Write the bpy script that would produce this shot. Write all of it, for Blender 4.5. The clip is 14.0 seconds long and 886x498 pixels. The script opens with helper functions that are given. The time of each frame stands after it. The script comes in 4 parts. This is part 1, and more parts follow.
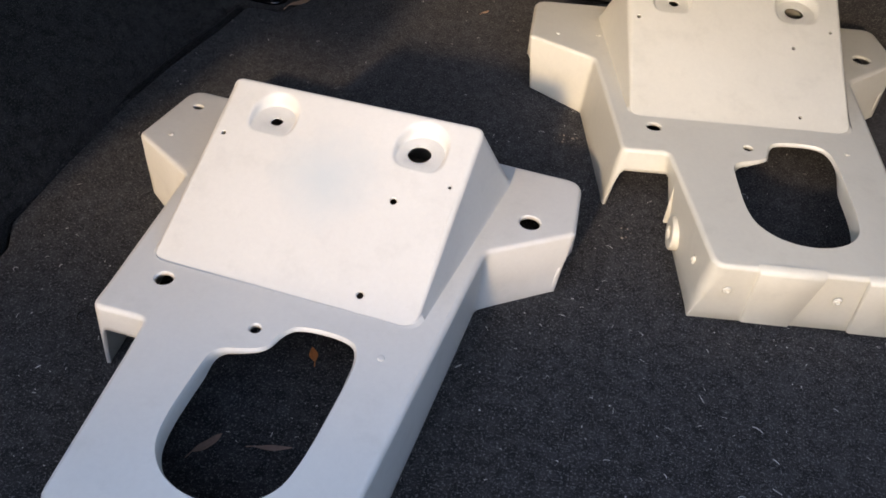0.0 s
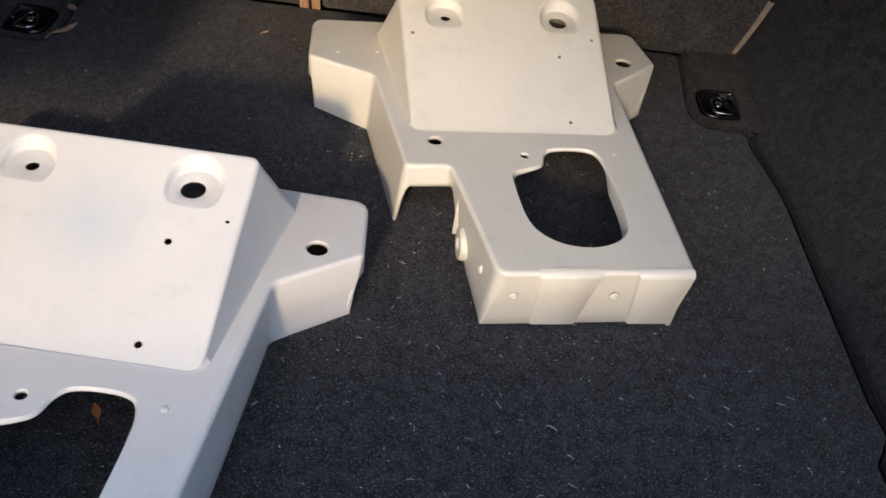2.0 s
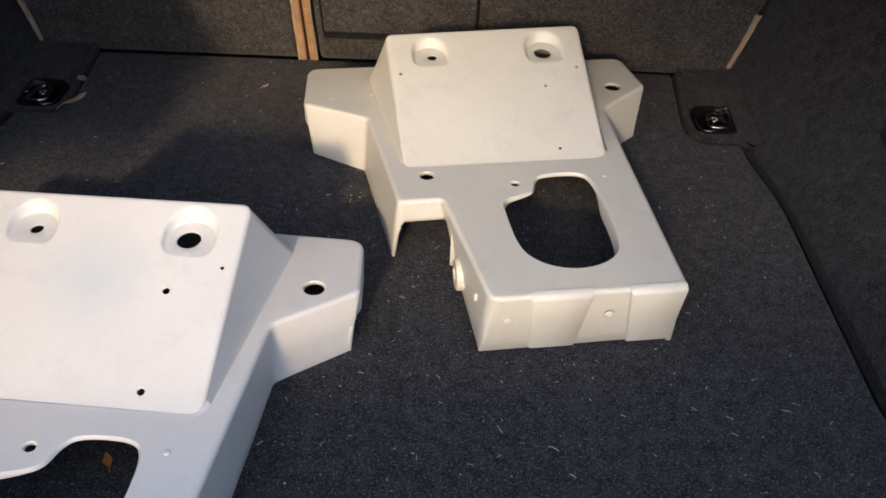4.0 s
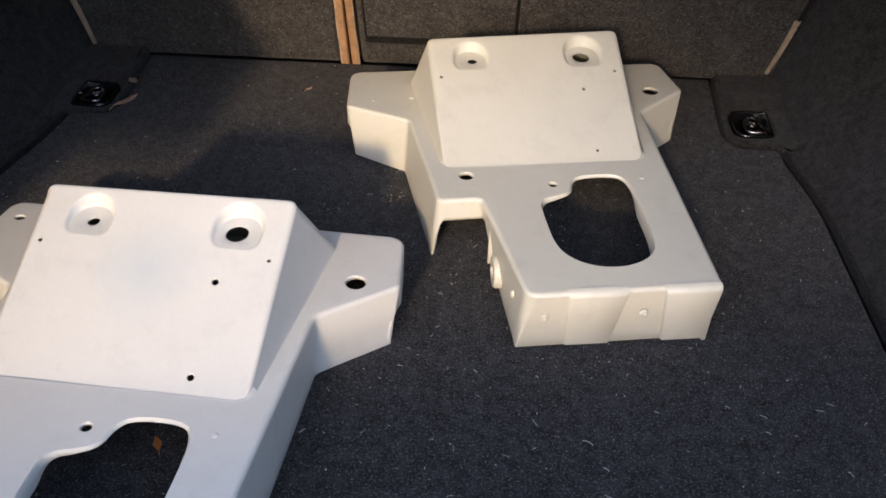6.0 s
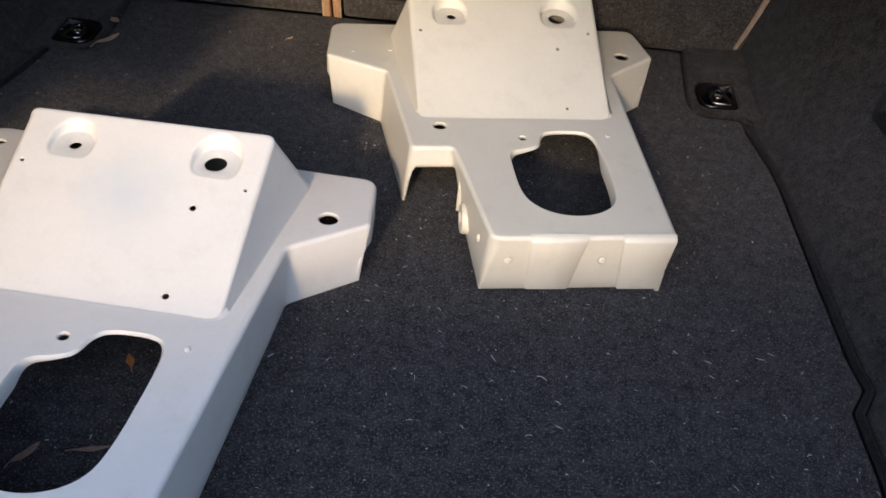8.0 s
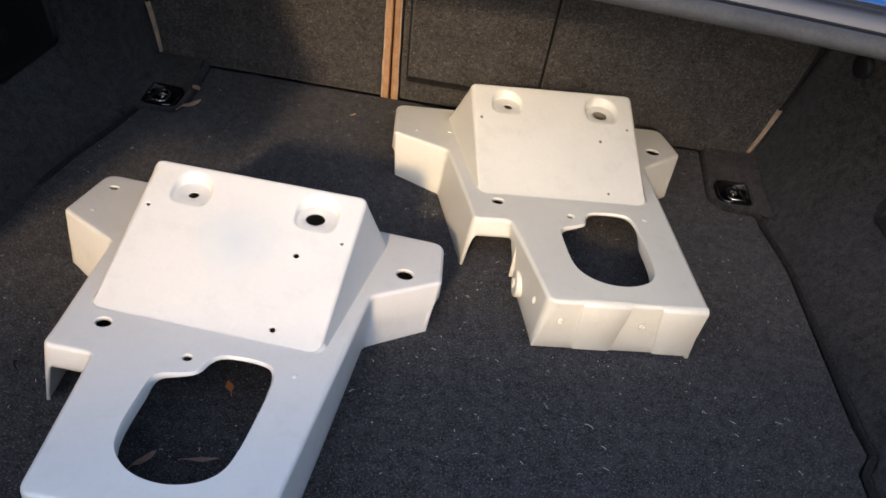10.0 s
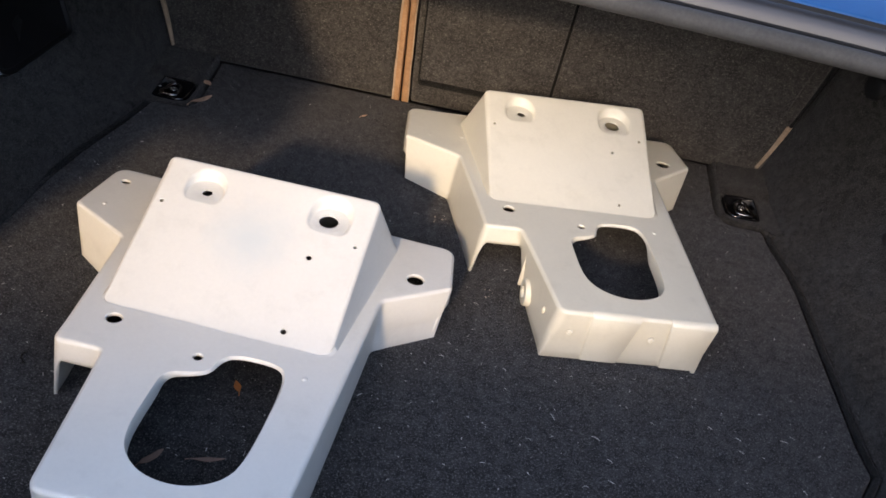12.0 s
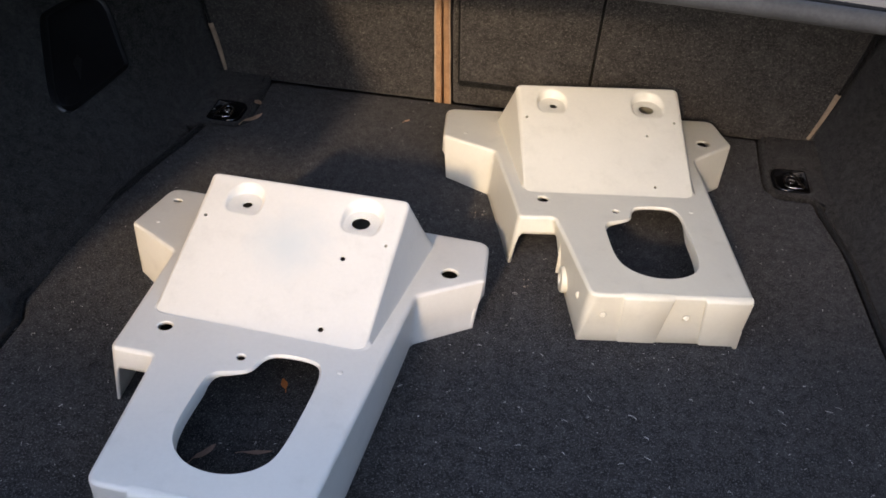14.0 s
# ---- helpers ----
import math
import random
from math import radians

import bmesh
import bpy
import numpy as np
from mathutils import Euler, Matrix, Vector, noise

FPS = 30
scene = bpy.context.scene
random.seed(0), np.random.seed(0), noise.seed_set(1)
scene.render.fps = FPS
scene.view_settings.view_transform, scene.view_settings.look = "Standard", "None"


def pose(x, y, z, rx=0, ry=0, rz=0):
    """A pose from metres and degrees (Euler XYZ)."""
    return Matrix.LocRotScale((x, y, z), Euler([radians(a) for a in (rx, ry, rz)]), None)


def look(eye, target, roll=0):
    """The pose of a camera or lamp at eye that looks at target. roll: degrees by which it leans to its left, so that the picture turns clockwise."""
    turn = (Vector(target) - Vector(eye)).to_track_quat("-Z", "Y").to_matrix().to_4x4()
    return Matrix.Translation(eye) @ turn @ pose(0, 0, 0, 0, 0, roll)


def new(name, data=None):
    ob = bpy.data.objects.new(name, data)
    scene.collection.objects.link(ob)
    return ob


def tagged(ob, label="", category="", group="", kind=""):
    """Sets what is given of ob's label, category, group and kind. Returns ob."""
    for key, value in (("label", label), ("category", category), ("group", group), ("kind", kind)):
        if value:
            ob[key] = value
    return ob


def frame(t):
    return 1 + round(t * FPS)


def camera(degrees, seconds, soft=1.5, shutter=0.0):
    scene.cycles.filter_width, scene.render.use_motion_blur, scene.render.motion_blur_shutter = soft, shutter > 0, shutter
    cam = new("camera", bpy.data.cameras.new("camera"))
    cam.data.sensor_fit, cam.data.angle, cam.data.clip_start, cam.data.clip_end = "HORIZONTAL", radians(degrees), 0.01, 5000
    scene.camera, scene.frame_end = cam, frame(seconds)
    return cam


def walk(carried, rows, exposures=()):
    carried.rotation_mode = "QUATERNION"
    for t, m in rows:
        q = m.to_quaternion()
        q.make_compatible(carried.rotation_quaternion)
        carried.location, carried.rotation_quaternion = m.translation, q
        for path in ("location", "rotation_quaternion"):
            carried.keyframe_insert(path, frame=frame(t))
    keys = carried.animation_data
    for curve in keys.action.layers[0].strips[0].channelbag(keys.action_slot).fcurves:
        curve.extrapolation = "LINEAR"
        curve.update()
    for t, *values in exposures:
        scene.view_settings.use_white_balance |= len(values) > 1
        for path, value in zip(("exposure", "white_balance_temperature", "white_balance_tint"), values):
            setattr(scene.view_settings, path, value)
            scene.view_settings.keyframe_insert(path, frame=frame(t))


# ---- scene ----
from mathutils.geometry import delaunay_2d_cdt

cam = camera(55.27, 14.0, soft=1.7)
ROWS = [
    (0.0, 0.5214, -1.1046, 0.6134, 11.62, -43.68, 4.01),
    (0.2, 0.5104, -1.1011, 0.6052, 11.29, -45.48, 4.51),
    (0.5, 0.5133, -1.0912, 0.5966, 6.94, -47.38, 5.95),
    (0.8, 0.5372, -1.0837, 0.5969, 1.01, -47.34, 7.46),
    (1.0, 0.5497, -1.0835, 0.6037, -2.04, -46.34, 8.12),
    (1.2, 0.5546, -1.0844, 0.6126, -3.89, -45.06, 8.74),
    (1.5, 0.5526, -1.0871, 0.6215, -4.46, -43.26, 9.12),
    (1.7, 0.5505, -1.0849, 0.6253, -4.38, -42.63, 9.41),
    (2.0, 0.5572, -1.0827, 0.6263, -3.87, -42.03, 9.11),
    (2.2, 0.5629, -1.0812, 0.6273, -3.66, -42.02, 8.61),
    (2.5, 0.5713, -1.0816, 0.6284, -3.71, -41.90, 7.85),
    (2.7, 0.5782, -1.0820, 0.6253, -3.73, -41.85, 7.21),
    (3.0, 0.5945, -1.0938, 0.6318, -4.92, -40.08, 7.01),
    (3.2, 0.6008, -1.0984, 0.6338, -2.81, -39.93, 5.11),
    (3.5, 0.6019, -1.1031, 0.6347, -0.76, -39.45, 2.56),
    (3.7, 0.6038, -1.0993, 0.6344, -0.46, -39.58, 2.41),
    (5.8, 0.6024, -1.1315, 0.6462, 3.65, -39.41, 0.64),
    (6.0, 0.6003, -1.1252, 0.6408, 3.03, -39.14, 1.17),
    (6.2, 0.5964, -1.1234, 0.6383, 2.13, -38.96, 2.42),
    (6.5, 0.5944, -1.1278, 0.6381, 1.26, -38.71, 4.50),
    (6.7, 0.5881, -1.1295, 0.6375, 0.60, -38.52, 5.90),
    (7.0, 0.5923, -1.1380, 0.6409, -1.03, -37.99, 7.93),
    (7.2, 0.5922, -1.1403, 0.6432, -1.32, -38.72, 8.28),
    (7.5, 0.5978, -1.1421, 0.6293, -1.75, -40.96, 7.89),
    (7.7, 0.6101, -1.1533, 0.6287, -1.25, -41.32, 6.73),
    (8.0, 0.6061, -1.1773, 0.6357, 0.34, -40.55, 5.68),
    (8.2, 0.5916, -1.1983, 0.6505, 1.19, -38.98, 5.64),
    (8.5, 0.5614, -1.2421, 0.6707, 1.01, -35.93, 6.38),
    (8.7, 0.5448, -1.2778, 0.6858, 1.08, -34.54, 7.43),
    (10.8, 0.5069, -1.2980, 0.6824, -2.55, -35.07, 12.13),
    (11.0, 0.5055, -1.2935, 0.6826, -3.44, -34.91, 12.81),
    (11.2, 0.5079, -1.2946, 0.6855, -3.70, -34.60, 13.09),
    (11.5, 0.5036, -1.2936, 0.6885, -3.00, -34.50, 13.08),
    (11.7, 0.4975, -1.2945, 0.6862, -2.10, -34.60, 12.90),
    (12.0, 0.4893, -1.2932, 0.6852, -0.93, -34.91, 12.31),
    (12.2, 0.4948, -1.2935, 0.6845, -1.24, -34.82, 11.84),
    (12.5, 0.5176, -1.2904, 0.6902, -2.52, -34.57, 10.73),
    (12.7, 0.5276, -1.2906, 0.6902, -3.16, -34.20, 9.83),
    (13.0, 0.5244, -1.2963, 0.6939, -2.88, -34.06, 8.95),
    (13.2, 0.5129, -1.3071, 0.6929, -1.82, -34.19, 8.74),
    (13.5, 0.5042, -1.3264, 0.6896, -0.09, -35.33, 8.57),
    (13.7, 0.5141, -1.3307, 0.6957, 0.71, -35.30, 7.77),
    (13.8, 0.5294, -1.3312, 0.7038, 2.09, -35.21, 6.77),
    (14.0, 0.5642, -1.3193, 0.7059, 6.60, -35.60, 3.97),
]
walk(cam, [(t, pose(x, y, z, 90 + pitch, 0, yaw) @ pose(0, 0, 0, 0, 0, roll)) for t, x, y, z, yaw, pitch, roll in ROWS],
     [(0.0, 0.10, 7000, 19), (0.5, 0.15, 7000, 19), (1.0, -0.05, 7000, 19), (1.5, 0.03, 7000, 19), (2.5, 0.03, 7000, 19), (7.0, 0.04, 7000, 19), (8.5, 0.15, 7000, 19), (11.0, 0.22, 7000, 19), (12.5, 0.21, 7000, 19), (14.0, 0.17, 7000, 19)])

# ---- light ----
SUN_ELEVATION, SUN_AZIMUTH = 22.2, 9.5
world = bpy.data.worlds.new("sky")
scene.world = world
world.use_nodes = True
wn = world.node_tree.nodes
sky = wn.new("ShaderNodeTexSky")
sky.sky_type, sky.sun_disc = "NISHITA", False
sky.sun_elevation, sky.sun_rotation = radians(SUN_ELEVATION), radians(180 + SUN_AZIMUTH)
sky.ozone_density, sky.dust_density = 1.6, 0.8
wn["Background"].inputs["Strength"].default_value = 0.60
world.node_tree.links.new(sky.outputs[0], wn["Background"].inputs["Color"])
sun = new("sun", bpy.data.lights.new("sun", "SUN"))
sun.data.energy, sun.data.angle, sun.data.color = 2.72, radians(3.6), (1.0, 0.81, 0.54)
a, e = radians(SUN_AZIMUTH), radians(SUN_ELEVATION)
sun.matrix_world = look((-math.sin(a) * 5, -math.cos(a) * 5, math.tan(e) * 5), (0, 0, 0))


# ---- materials ----
def material(name, colour, rough=0.5, smudge=0.0, spread=0.2, metal=0.0, vary=0.15, scale=40.0, grain=0.0, grain_scale=400.0, bump=0.0, coat=0.0, dark=None, stain=None):
    m = bpy.data.materials.new(name)
    m.use_nodes = True
    n, l = m.node_tree.nodes, m.node_tree.links
    b = n["Principled BSDF"]
    b.inputs["Roughness"].default_value, b.inputs["Metallic"].default_value = rough, metal
    b.inputs["Coat Weight"].default_value = coat
    co = n.new("ShaderNodeTexCoord")

    def tex(s, detail=4.0, roughness=0.6):
        t = n.new("ShaderNodeTexNoise")
        t.inputs["Scale"].default_value, t.inputs["Detail"].default_value, t.inputs["Roughness"].default_value = s, detail, roughness
        l.new(co.outputs["Object"], t.inputs["Vector"])
        return t

    def ramp(src, lo, hi, c0, c1):
        r = n.new("ShaderNodeValToRGB")
        r.color_ramp.elements[0].position, r.color_ramp.elements[1].position = lo, hi
        r.color_ramp.elements[0].color, r.color_ramp.elements[1].color = (*c0, 1), (*c1, 1)
        l.new(src, r.inputs[0])
        return r

    low = dark or tuple(c * (1 - vary) for c in colour)
    big = tex(scale)
    out = ramp(big.outputs["Fac"], 0.32, 0.68, low, colour).outputs[0]
    fine = tex(grain_scale, 3.0, 0.7)
    if grain:
        mul = n.new("ShaderNodeMix")
        mul.data_type, mul.blend_type = "RGBA", "MULTIPLY"
        mul.inputs["Factor"].default_value = 1.0
        g = ramp(fine.outputs["Fac"], 0.5 - spread, 0.5 + spread, (1 - grain,) * 3, (1 + grain,) * 3)
        l.new(out, mul.inputs["A"]), l.new(g.outputs[0], mul.inputs["B"])
        out = mul.outputs["Result"]
    if smudge:
        dirt, mul = tex(22.0, 6.0, 0.65), n.new("ShaderNodeMix")
        mul.data_type, mul.blend_type = "RGBA", "MULTIPLY"
        mul.inputs["Factor"].default_value = 1.0
        g = ramp(dirt.outputs["Fac"], 0.54, 0.74, (1, 1, 1), (1 - smudge, 1 - smudge, 1 - 1.1 * smudge))
        l.new(out, mul.inputs["A"]), l.new(g.outputs[0], mul.inputs["B"])
        out = mul.outputs["Result"]
    if stain:
        (sx, sy, sr), tint = stain
        geo = n.new("ShaderNodeVectorMath")
        geo.operation = "DISTANCE"
        flat = n.new("ShaderNodeVectorMath")
        flat.operation = "MULTIPLY"
        flat.inputs[1].default_value = (1, 1, 0)
        l.new(co.outputs["Object"], flat.inputs[0]), l.new(flat.outputs[0], geo.inputs[0])
        geo.inputs[1].default_value = (sx, sy, 0)
        wob = n.new("ShaderNodeMath")
        wob.operation, wob.inputs[1].default_value = "MULTIPLY_ADD", 0.05
        edge = tex(26.0, 3.0)
        l.new(edge.outputs["Fac"], wob.inputs[0]), l.new(geo.outputs["Value"], wob.inputs[2])
        msk = ramp(wob.outputs[0], sr * 0.55, sr + 0.03, (1, 1, 1), (0, 0, 0))
        mx = n.new("ShaderNodeMix")
        mx.data_type = "RGBA"
        l.new(msk.outputs[0], mx.inputs["Factor"]), l.new(out, mx.inputs["A"])
        mx.inputs["B"].default_value = (*tint, 1)
        out = mx.outputs["Result"]
    l.new(out, b.inputs["Base Color"])
    rr = n.new("ShaderNodeMapRange")
    rr.inputs["To Min"].default_value, rr.inputs["To Max"].default_value = max(0.0, rough - 0.08), min(1.0, rough + 0.08)
    l.new(big.outputs["Fac"], rr.inputs["Value"]), l.new(rr.outputs[0], b.inputs["Roughness"])
    if bump:
        bp = n.new("ShaderNodeBump")
        bp.inputs["Strength"].default_value, bp.inputs["Distance"].default_value = min(1.0, bump), 0.002
        l.new(fine.outputs["Fac"], bp.inputs["Height"]), l.new(bp.outputs[0], b.inputs["Normal"])
    return m


def carpet(name, base, fleck, size=760.0, mottle=0.4, clump=75.0):
    """Needle-felt: dark fibres with paler ones between, matted at a larger scale."""
    m = material(name, base, rough=0.95, vary=0.4, scale=26.0, grain=mottle, grain_scale=clump, spread=0.1)
    n, l = m.node_tree.nodes, m.node_tree.links
    b = n["Principled BSDF"]
    old = b.inputs["Base Color"].links[0].from_socket
    co = n.new("ShaderNodeTexCoord")
    parts = []
    for s, stretch in ((1000.0, (1, 1, 1)), (size, (1, 0.45, 1)), (size, (0.45, 1, 1))):
        mp = n.new("ShaderNodeMapping")
        mp.inputs["Scale"].default_value = stretch
        t = n.new("ShaderNodeTexNoise")
        t.inputs["Scale"].default_value, t.inputs["Detail"].default_value, t.inputs["Roughness"].default_value = s, 2.0, 0.7
        l.new(co.outputs["Object"], mp.inputs[0]), l.new(mp.outputs[0], t.inputs["Vector"])
        parts.append(t.outputs["Fac"])
    hi = n.new("ShaderNodeMath")
    hi.operation = "MAXIMUM"
    l.new(parts[1], hi.inputs[0]), l.new(parts[2], hi.inputs[1])
    r = n.new("ShaderNodeValToRGB")
    r.color_ramp.elements[0].position, r.color_ramp.elements[1].position = 0.575, 0.76
    l.new(hi.outputs[0], r.inputs[0])
    mx = n.new("ShaderNodeMix")
    mx.data_type = "RGBA"
    l.new(r.outputs[0], mx.inputs["Factor"]), l.new(old, mx.inputs["A"])
    mx.inputs["B"].default_value = (*fleck, 1)
    l.new(mx.outputs["Result"], b.inputs["Base Color"])
    add = n.new("ShaderNodeMath")
    add.operation = "ADD"
    l.new(parts[0], add.inputs[0]), l.new(hi.outputs[0], add.inputs[1])
    bp = n.new("ShaderNodeBump")
    bp.inputs["Strength"].default_value, bp.inputs["Distance"].default_value = 0.7, 0.0020
    l.new(add.outputs[0], bp.inputs["Height"]), l.new(bp.outputs[0], b.inputs["Normal"])
    b.inputs["Specular IOR Level"].default_value = 0.15
    b.inputs["Diffuse Roughness"].default_value = 1.0
    b.inputs["Sheen Weight"].default_value, b.inputs["Sheen Roughness"].default_value = 0.07, 0.4
    return m


M_PANEL = material("cream_gelcoat", (0.678, 0.655, 0.545), rough=0.42, smudge=0.10, vary=0.06, scale=9.0, grain=0.02, grain_scale=220.0, bump=0.03)
M_STAINED = material("off_white_gelcoat_rubbed", (0.692, 0.678, 0.612), rough=0.42, smudge=0.09, vary=0.05, scale=9.0, grain=0.02, grain_scale=220.0, bump=0.03,
                     stain=((-0.040, 0.335, 0.052), (0.565, 0.60, 0.575)))
M_MAT = carpet("charcoal_mat", (0.0305, 0.0298, 0.0293), (0.225, 0.219, 0.213), 640.0)
M_TRIM = carpet("charcoal_trim", (0.0255, 0.0240, 0.0226), (0.128, 0.119, 0.109))
M_SEAT = carpet("charcoal_seat_felt", (0.046, 0.043, 0.0395), (0.205, 0.191, 0.172), 560.0, 0.28, 130.0)
M_BLACK_FELT = carpet("black_felt", (0.010, 0.0095, 0.009), (0.03, 0.028, 0.026))
M_TAN = material("tan_edging", (0.43, 0.245, 0.125), rough=0.7, vary=0.35, scale=30.0, grain=0.2, grain_scale=300.0, bump=0.3)
M_FADED = material("faded_tan_edging", (0.50, 0.37, 0.25), rough=0.75, vary=0.4, scale=45.0, grain=0.25, grain_scale=300.0, bump=0.3)
M_BLACK = material("black_plastic", (0.012, 0.012, 0.012), rough=0.35, vary=0.3, scale=60.0, bump=0.1, grain_scale=900.0)
M_COVER = material("soft_black_plastic", (0.006, 0.006, 0.0065), rough=0.6, vary=0.3, scale=40.0, bump=0.1, grain_scale=900.0)
M_COVER.node_tree.nodes["Principled BSDF"].inputs["Specular IOR Level"].default_value = 0.25
M_VENT = material("worn_black_plastic", (0.015, 0.014, 0.013), rough=0.5, vary=0.3, scale=50.0, bump=0.15, grain_scale=700.0)
M_GLOSS = material("black_gloss_plastic", (0.008, 0.008, 0.009), rough=0.12, vary=0.2, scale=60.0)
M_RING = material("dark_chromed_steel", (0.30, 0.29, 0.28), rough=0.2, metal=1.0, vary=0.3, scale=120.0)
M_STEEL = material("dull_steel", (0.35, 0.34, 0.33), rough=0.22, metal=1.0, vary=0.3, scale=120.0)
M_SEAL = material("grey_rubber_seal", (0.060, 0.056, 0.051), rough=0.72, vary=0.25, scale=22.0, grain=0.15, grain_scale=260.0, bump=0.1)
M_GUTTER = material("dark_grey_gutter_paint", (0.026, 0.027, 0.031), rough=0.34, coat=0.22, vary=0.2, scale=12.0)
M_SEAL.node_tree.nodes["Principled BSDF"].inputs["Specular IOR Level"].default_value = 0.3
M_GUTTER.node_tree.nodes["Principled BSDF"].inputs["Specular IOR Level"].default_value = 0.35
M_BLUE = material("blue_car_paint", (0.010, 0.075, 0.215), rough=0.5, vary=0.1, scale=10.0)
M_BLUE.node_tree.nodes["Principled BSDF"].inputs["Specular IOR Level"].default_value = 0.3
M_LEAF = material("dry_leaf", (0.56, 0.36, 0.23), rough=0.7, vary=0.45, scale=90.0, grain=0.2, grain_scale=500.0)
M_ORANGE = material("orange_leaf", (0.55, 0.19, 0.05), rough=0.6, vary=0.35, scale=120.0)
M_PALE = material("pale_dry_leaf", (0.30, 0.19, 0.14), rough=0.7, vary=0.4, scale=90.0)
M_CRUMB = material("dry_crumbs", (0.36, 0.30, 0.24), rough=0.8, vary=0.4, scale=90.0)
M_LINT = material("pale_lint", (0.68, 0.65, 0.60), rough=0.8, vary=0.5, scale=40.0)
M_GROUND = material("asphalt", (0.06, 0.058, 0.055), rough=0.9, vary=0.3, scale=4.0, grain=0.3, grain_scale=120.0, bump=0.3)
M_RENDER = material("grey_render", (0.26, 0.25, 0.23), rough=0.9, vary=0.25, scale=3.0, grain=0.2, grain_scale=90.0, bump=0.3)
M_BARK = material("grey_brown_bark", (0.16, 0.12, 0.09), rough=0.9, vary=0.4, scale=18.0, grain=0.3, grain_scale=120.0, bump=0.6)
M_FOLIAGE = material("green_leaves", (0.055, 0.095, 0.03), rough=0.55, vary=0.4, scale=9.0)
M_BODY = material("grey_inner_body", (0.03, 0.03, 0.032), rough=0.6, vary=0.2, scale=12.0)


# ---- mesh tools ----
def finish(name, bm, mat, smooth=40.0):
    me = bpy.data.meshes.new(name)
    bmesh.ops.remove_doubles(bm, verts=bm.verts, dist=1e-6)
    bmesh.ops.recalc_face_normals(bm, faces=bm.faces)
    bm.to_mesh(me)
    bm.free()
    me.materials.append(mat)
    if smooth:
        for p in me.polygons:
            p.use_smooth = True
        me.set_sharp_from_angle(angle=radians(smooth))
    return me


def thing(name, bm, mat, label, category, group="", kind="", smooth=40.0):
    return tagged(new(name, finish(name, bm, mat, smooth)), label, category, group, kind)


def part(name, bm, mat, parent, label="", smooth=40.0):
    ob = new(name, finish(name, bm, mat, smooth))
    ob.parent = parent
    return tagged(ob, label)


def empty(name, m, label, category, group=""):
    ob = new(name)
    ob.matrix_world = m
    ob.empty_display_size = 0.05
    return tagged(ob, label, category, group)


def fillet(poly, radii, n=6):
    """A closed outline with its corners rounded; every corner gives n + 1 points."""
    out = []
    for i, p in enumerate(poly):
        p, a, b = Vector(p), Vector(poly[i - 1]), Vector(poly[(i + 1) % len(poly)])
        u, v = (a - p).normalized(), (b - p).normalized()
        half = u.angle(v) / 2
        d = min(max(radii[i] / max(math.tan(half), 1e-3), 0.0015), 0.45 * (a - p).length, 0.45 * (b - p).length)
        s, t = p + u * d, p + v * d
        for k in range(n + 1):
            f = k / n
            out.append((s * (1 - f) ** 2 + p * 2 * f * (1 - f) + t * f * f))
    return out


def inset(loop, d):
    """The outline moved inwards (counter-clockwise outline) by d."""
    out = []
    for i, p in enumerate(loop):
        e, f = (p - loop[i - 1]), (loop[(i + 1) % len(loop)] - p)
        e, f = e.normalized() if e.length > 1e-7 else f.normalized(), f.normalized() if f.length > 1e-7 else e.normalized()
        m = Vector((-(e.y + f.y), e.x + f.x))
        m.normalize()
        out.append(p + m * (d / max(0.4, m.dot(Vector((-e.y, e.x))))))
    return out


def circle(x, y, r, n=20, oval=1.0):
    return [Vector((x + r * math.cos(2 * math.pi * k / n), y + r * oval * math.sin(2 * math.pi * k / n))) for k in range(n)]


def squarish(x, y, r, n=36):
    """A circle whose lower half is squared off."""
    out = []
    for k in range(n):
        c, d = math.cos(2 * math.pi * k / n), math.sin(2 * math.pi * k / n)
        e = 1.0 if d > 0 else 0.62
        out.append(Vector((x + r * math.copysign(abs(c) ** e, c), y + r * math.copysign(abs(d) ** e, d))))
    return out


def ring(bm, pts):
    return [bm.verts.new(p) for p in pts]


def skin(bm, a, b, closed=True):
    n = len(a)
    for i in range(n if closed else n - 1):
        j = (i + 1) % n
        try:
            bm.faces.new((a[i], a[j], b[j], b[i]))
        except ValueError:
            pass


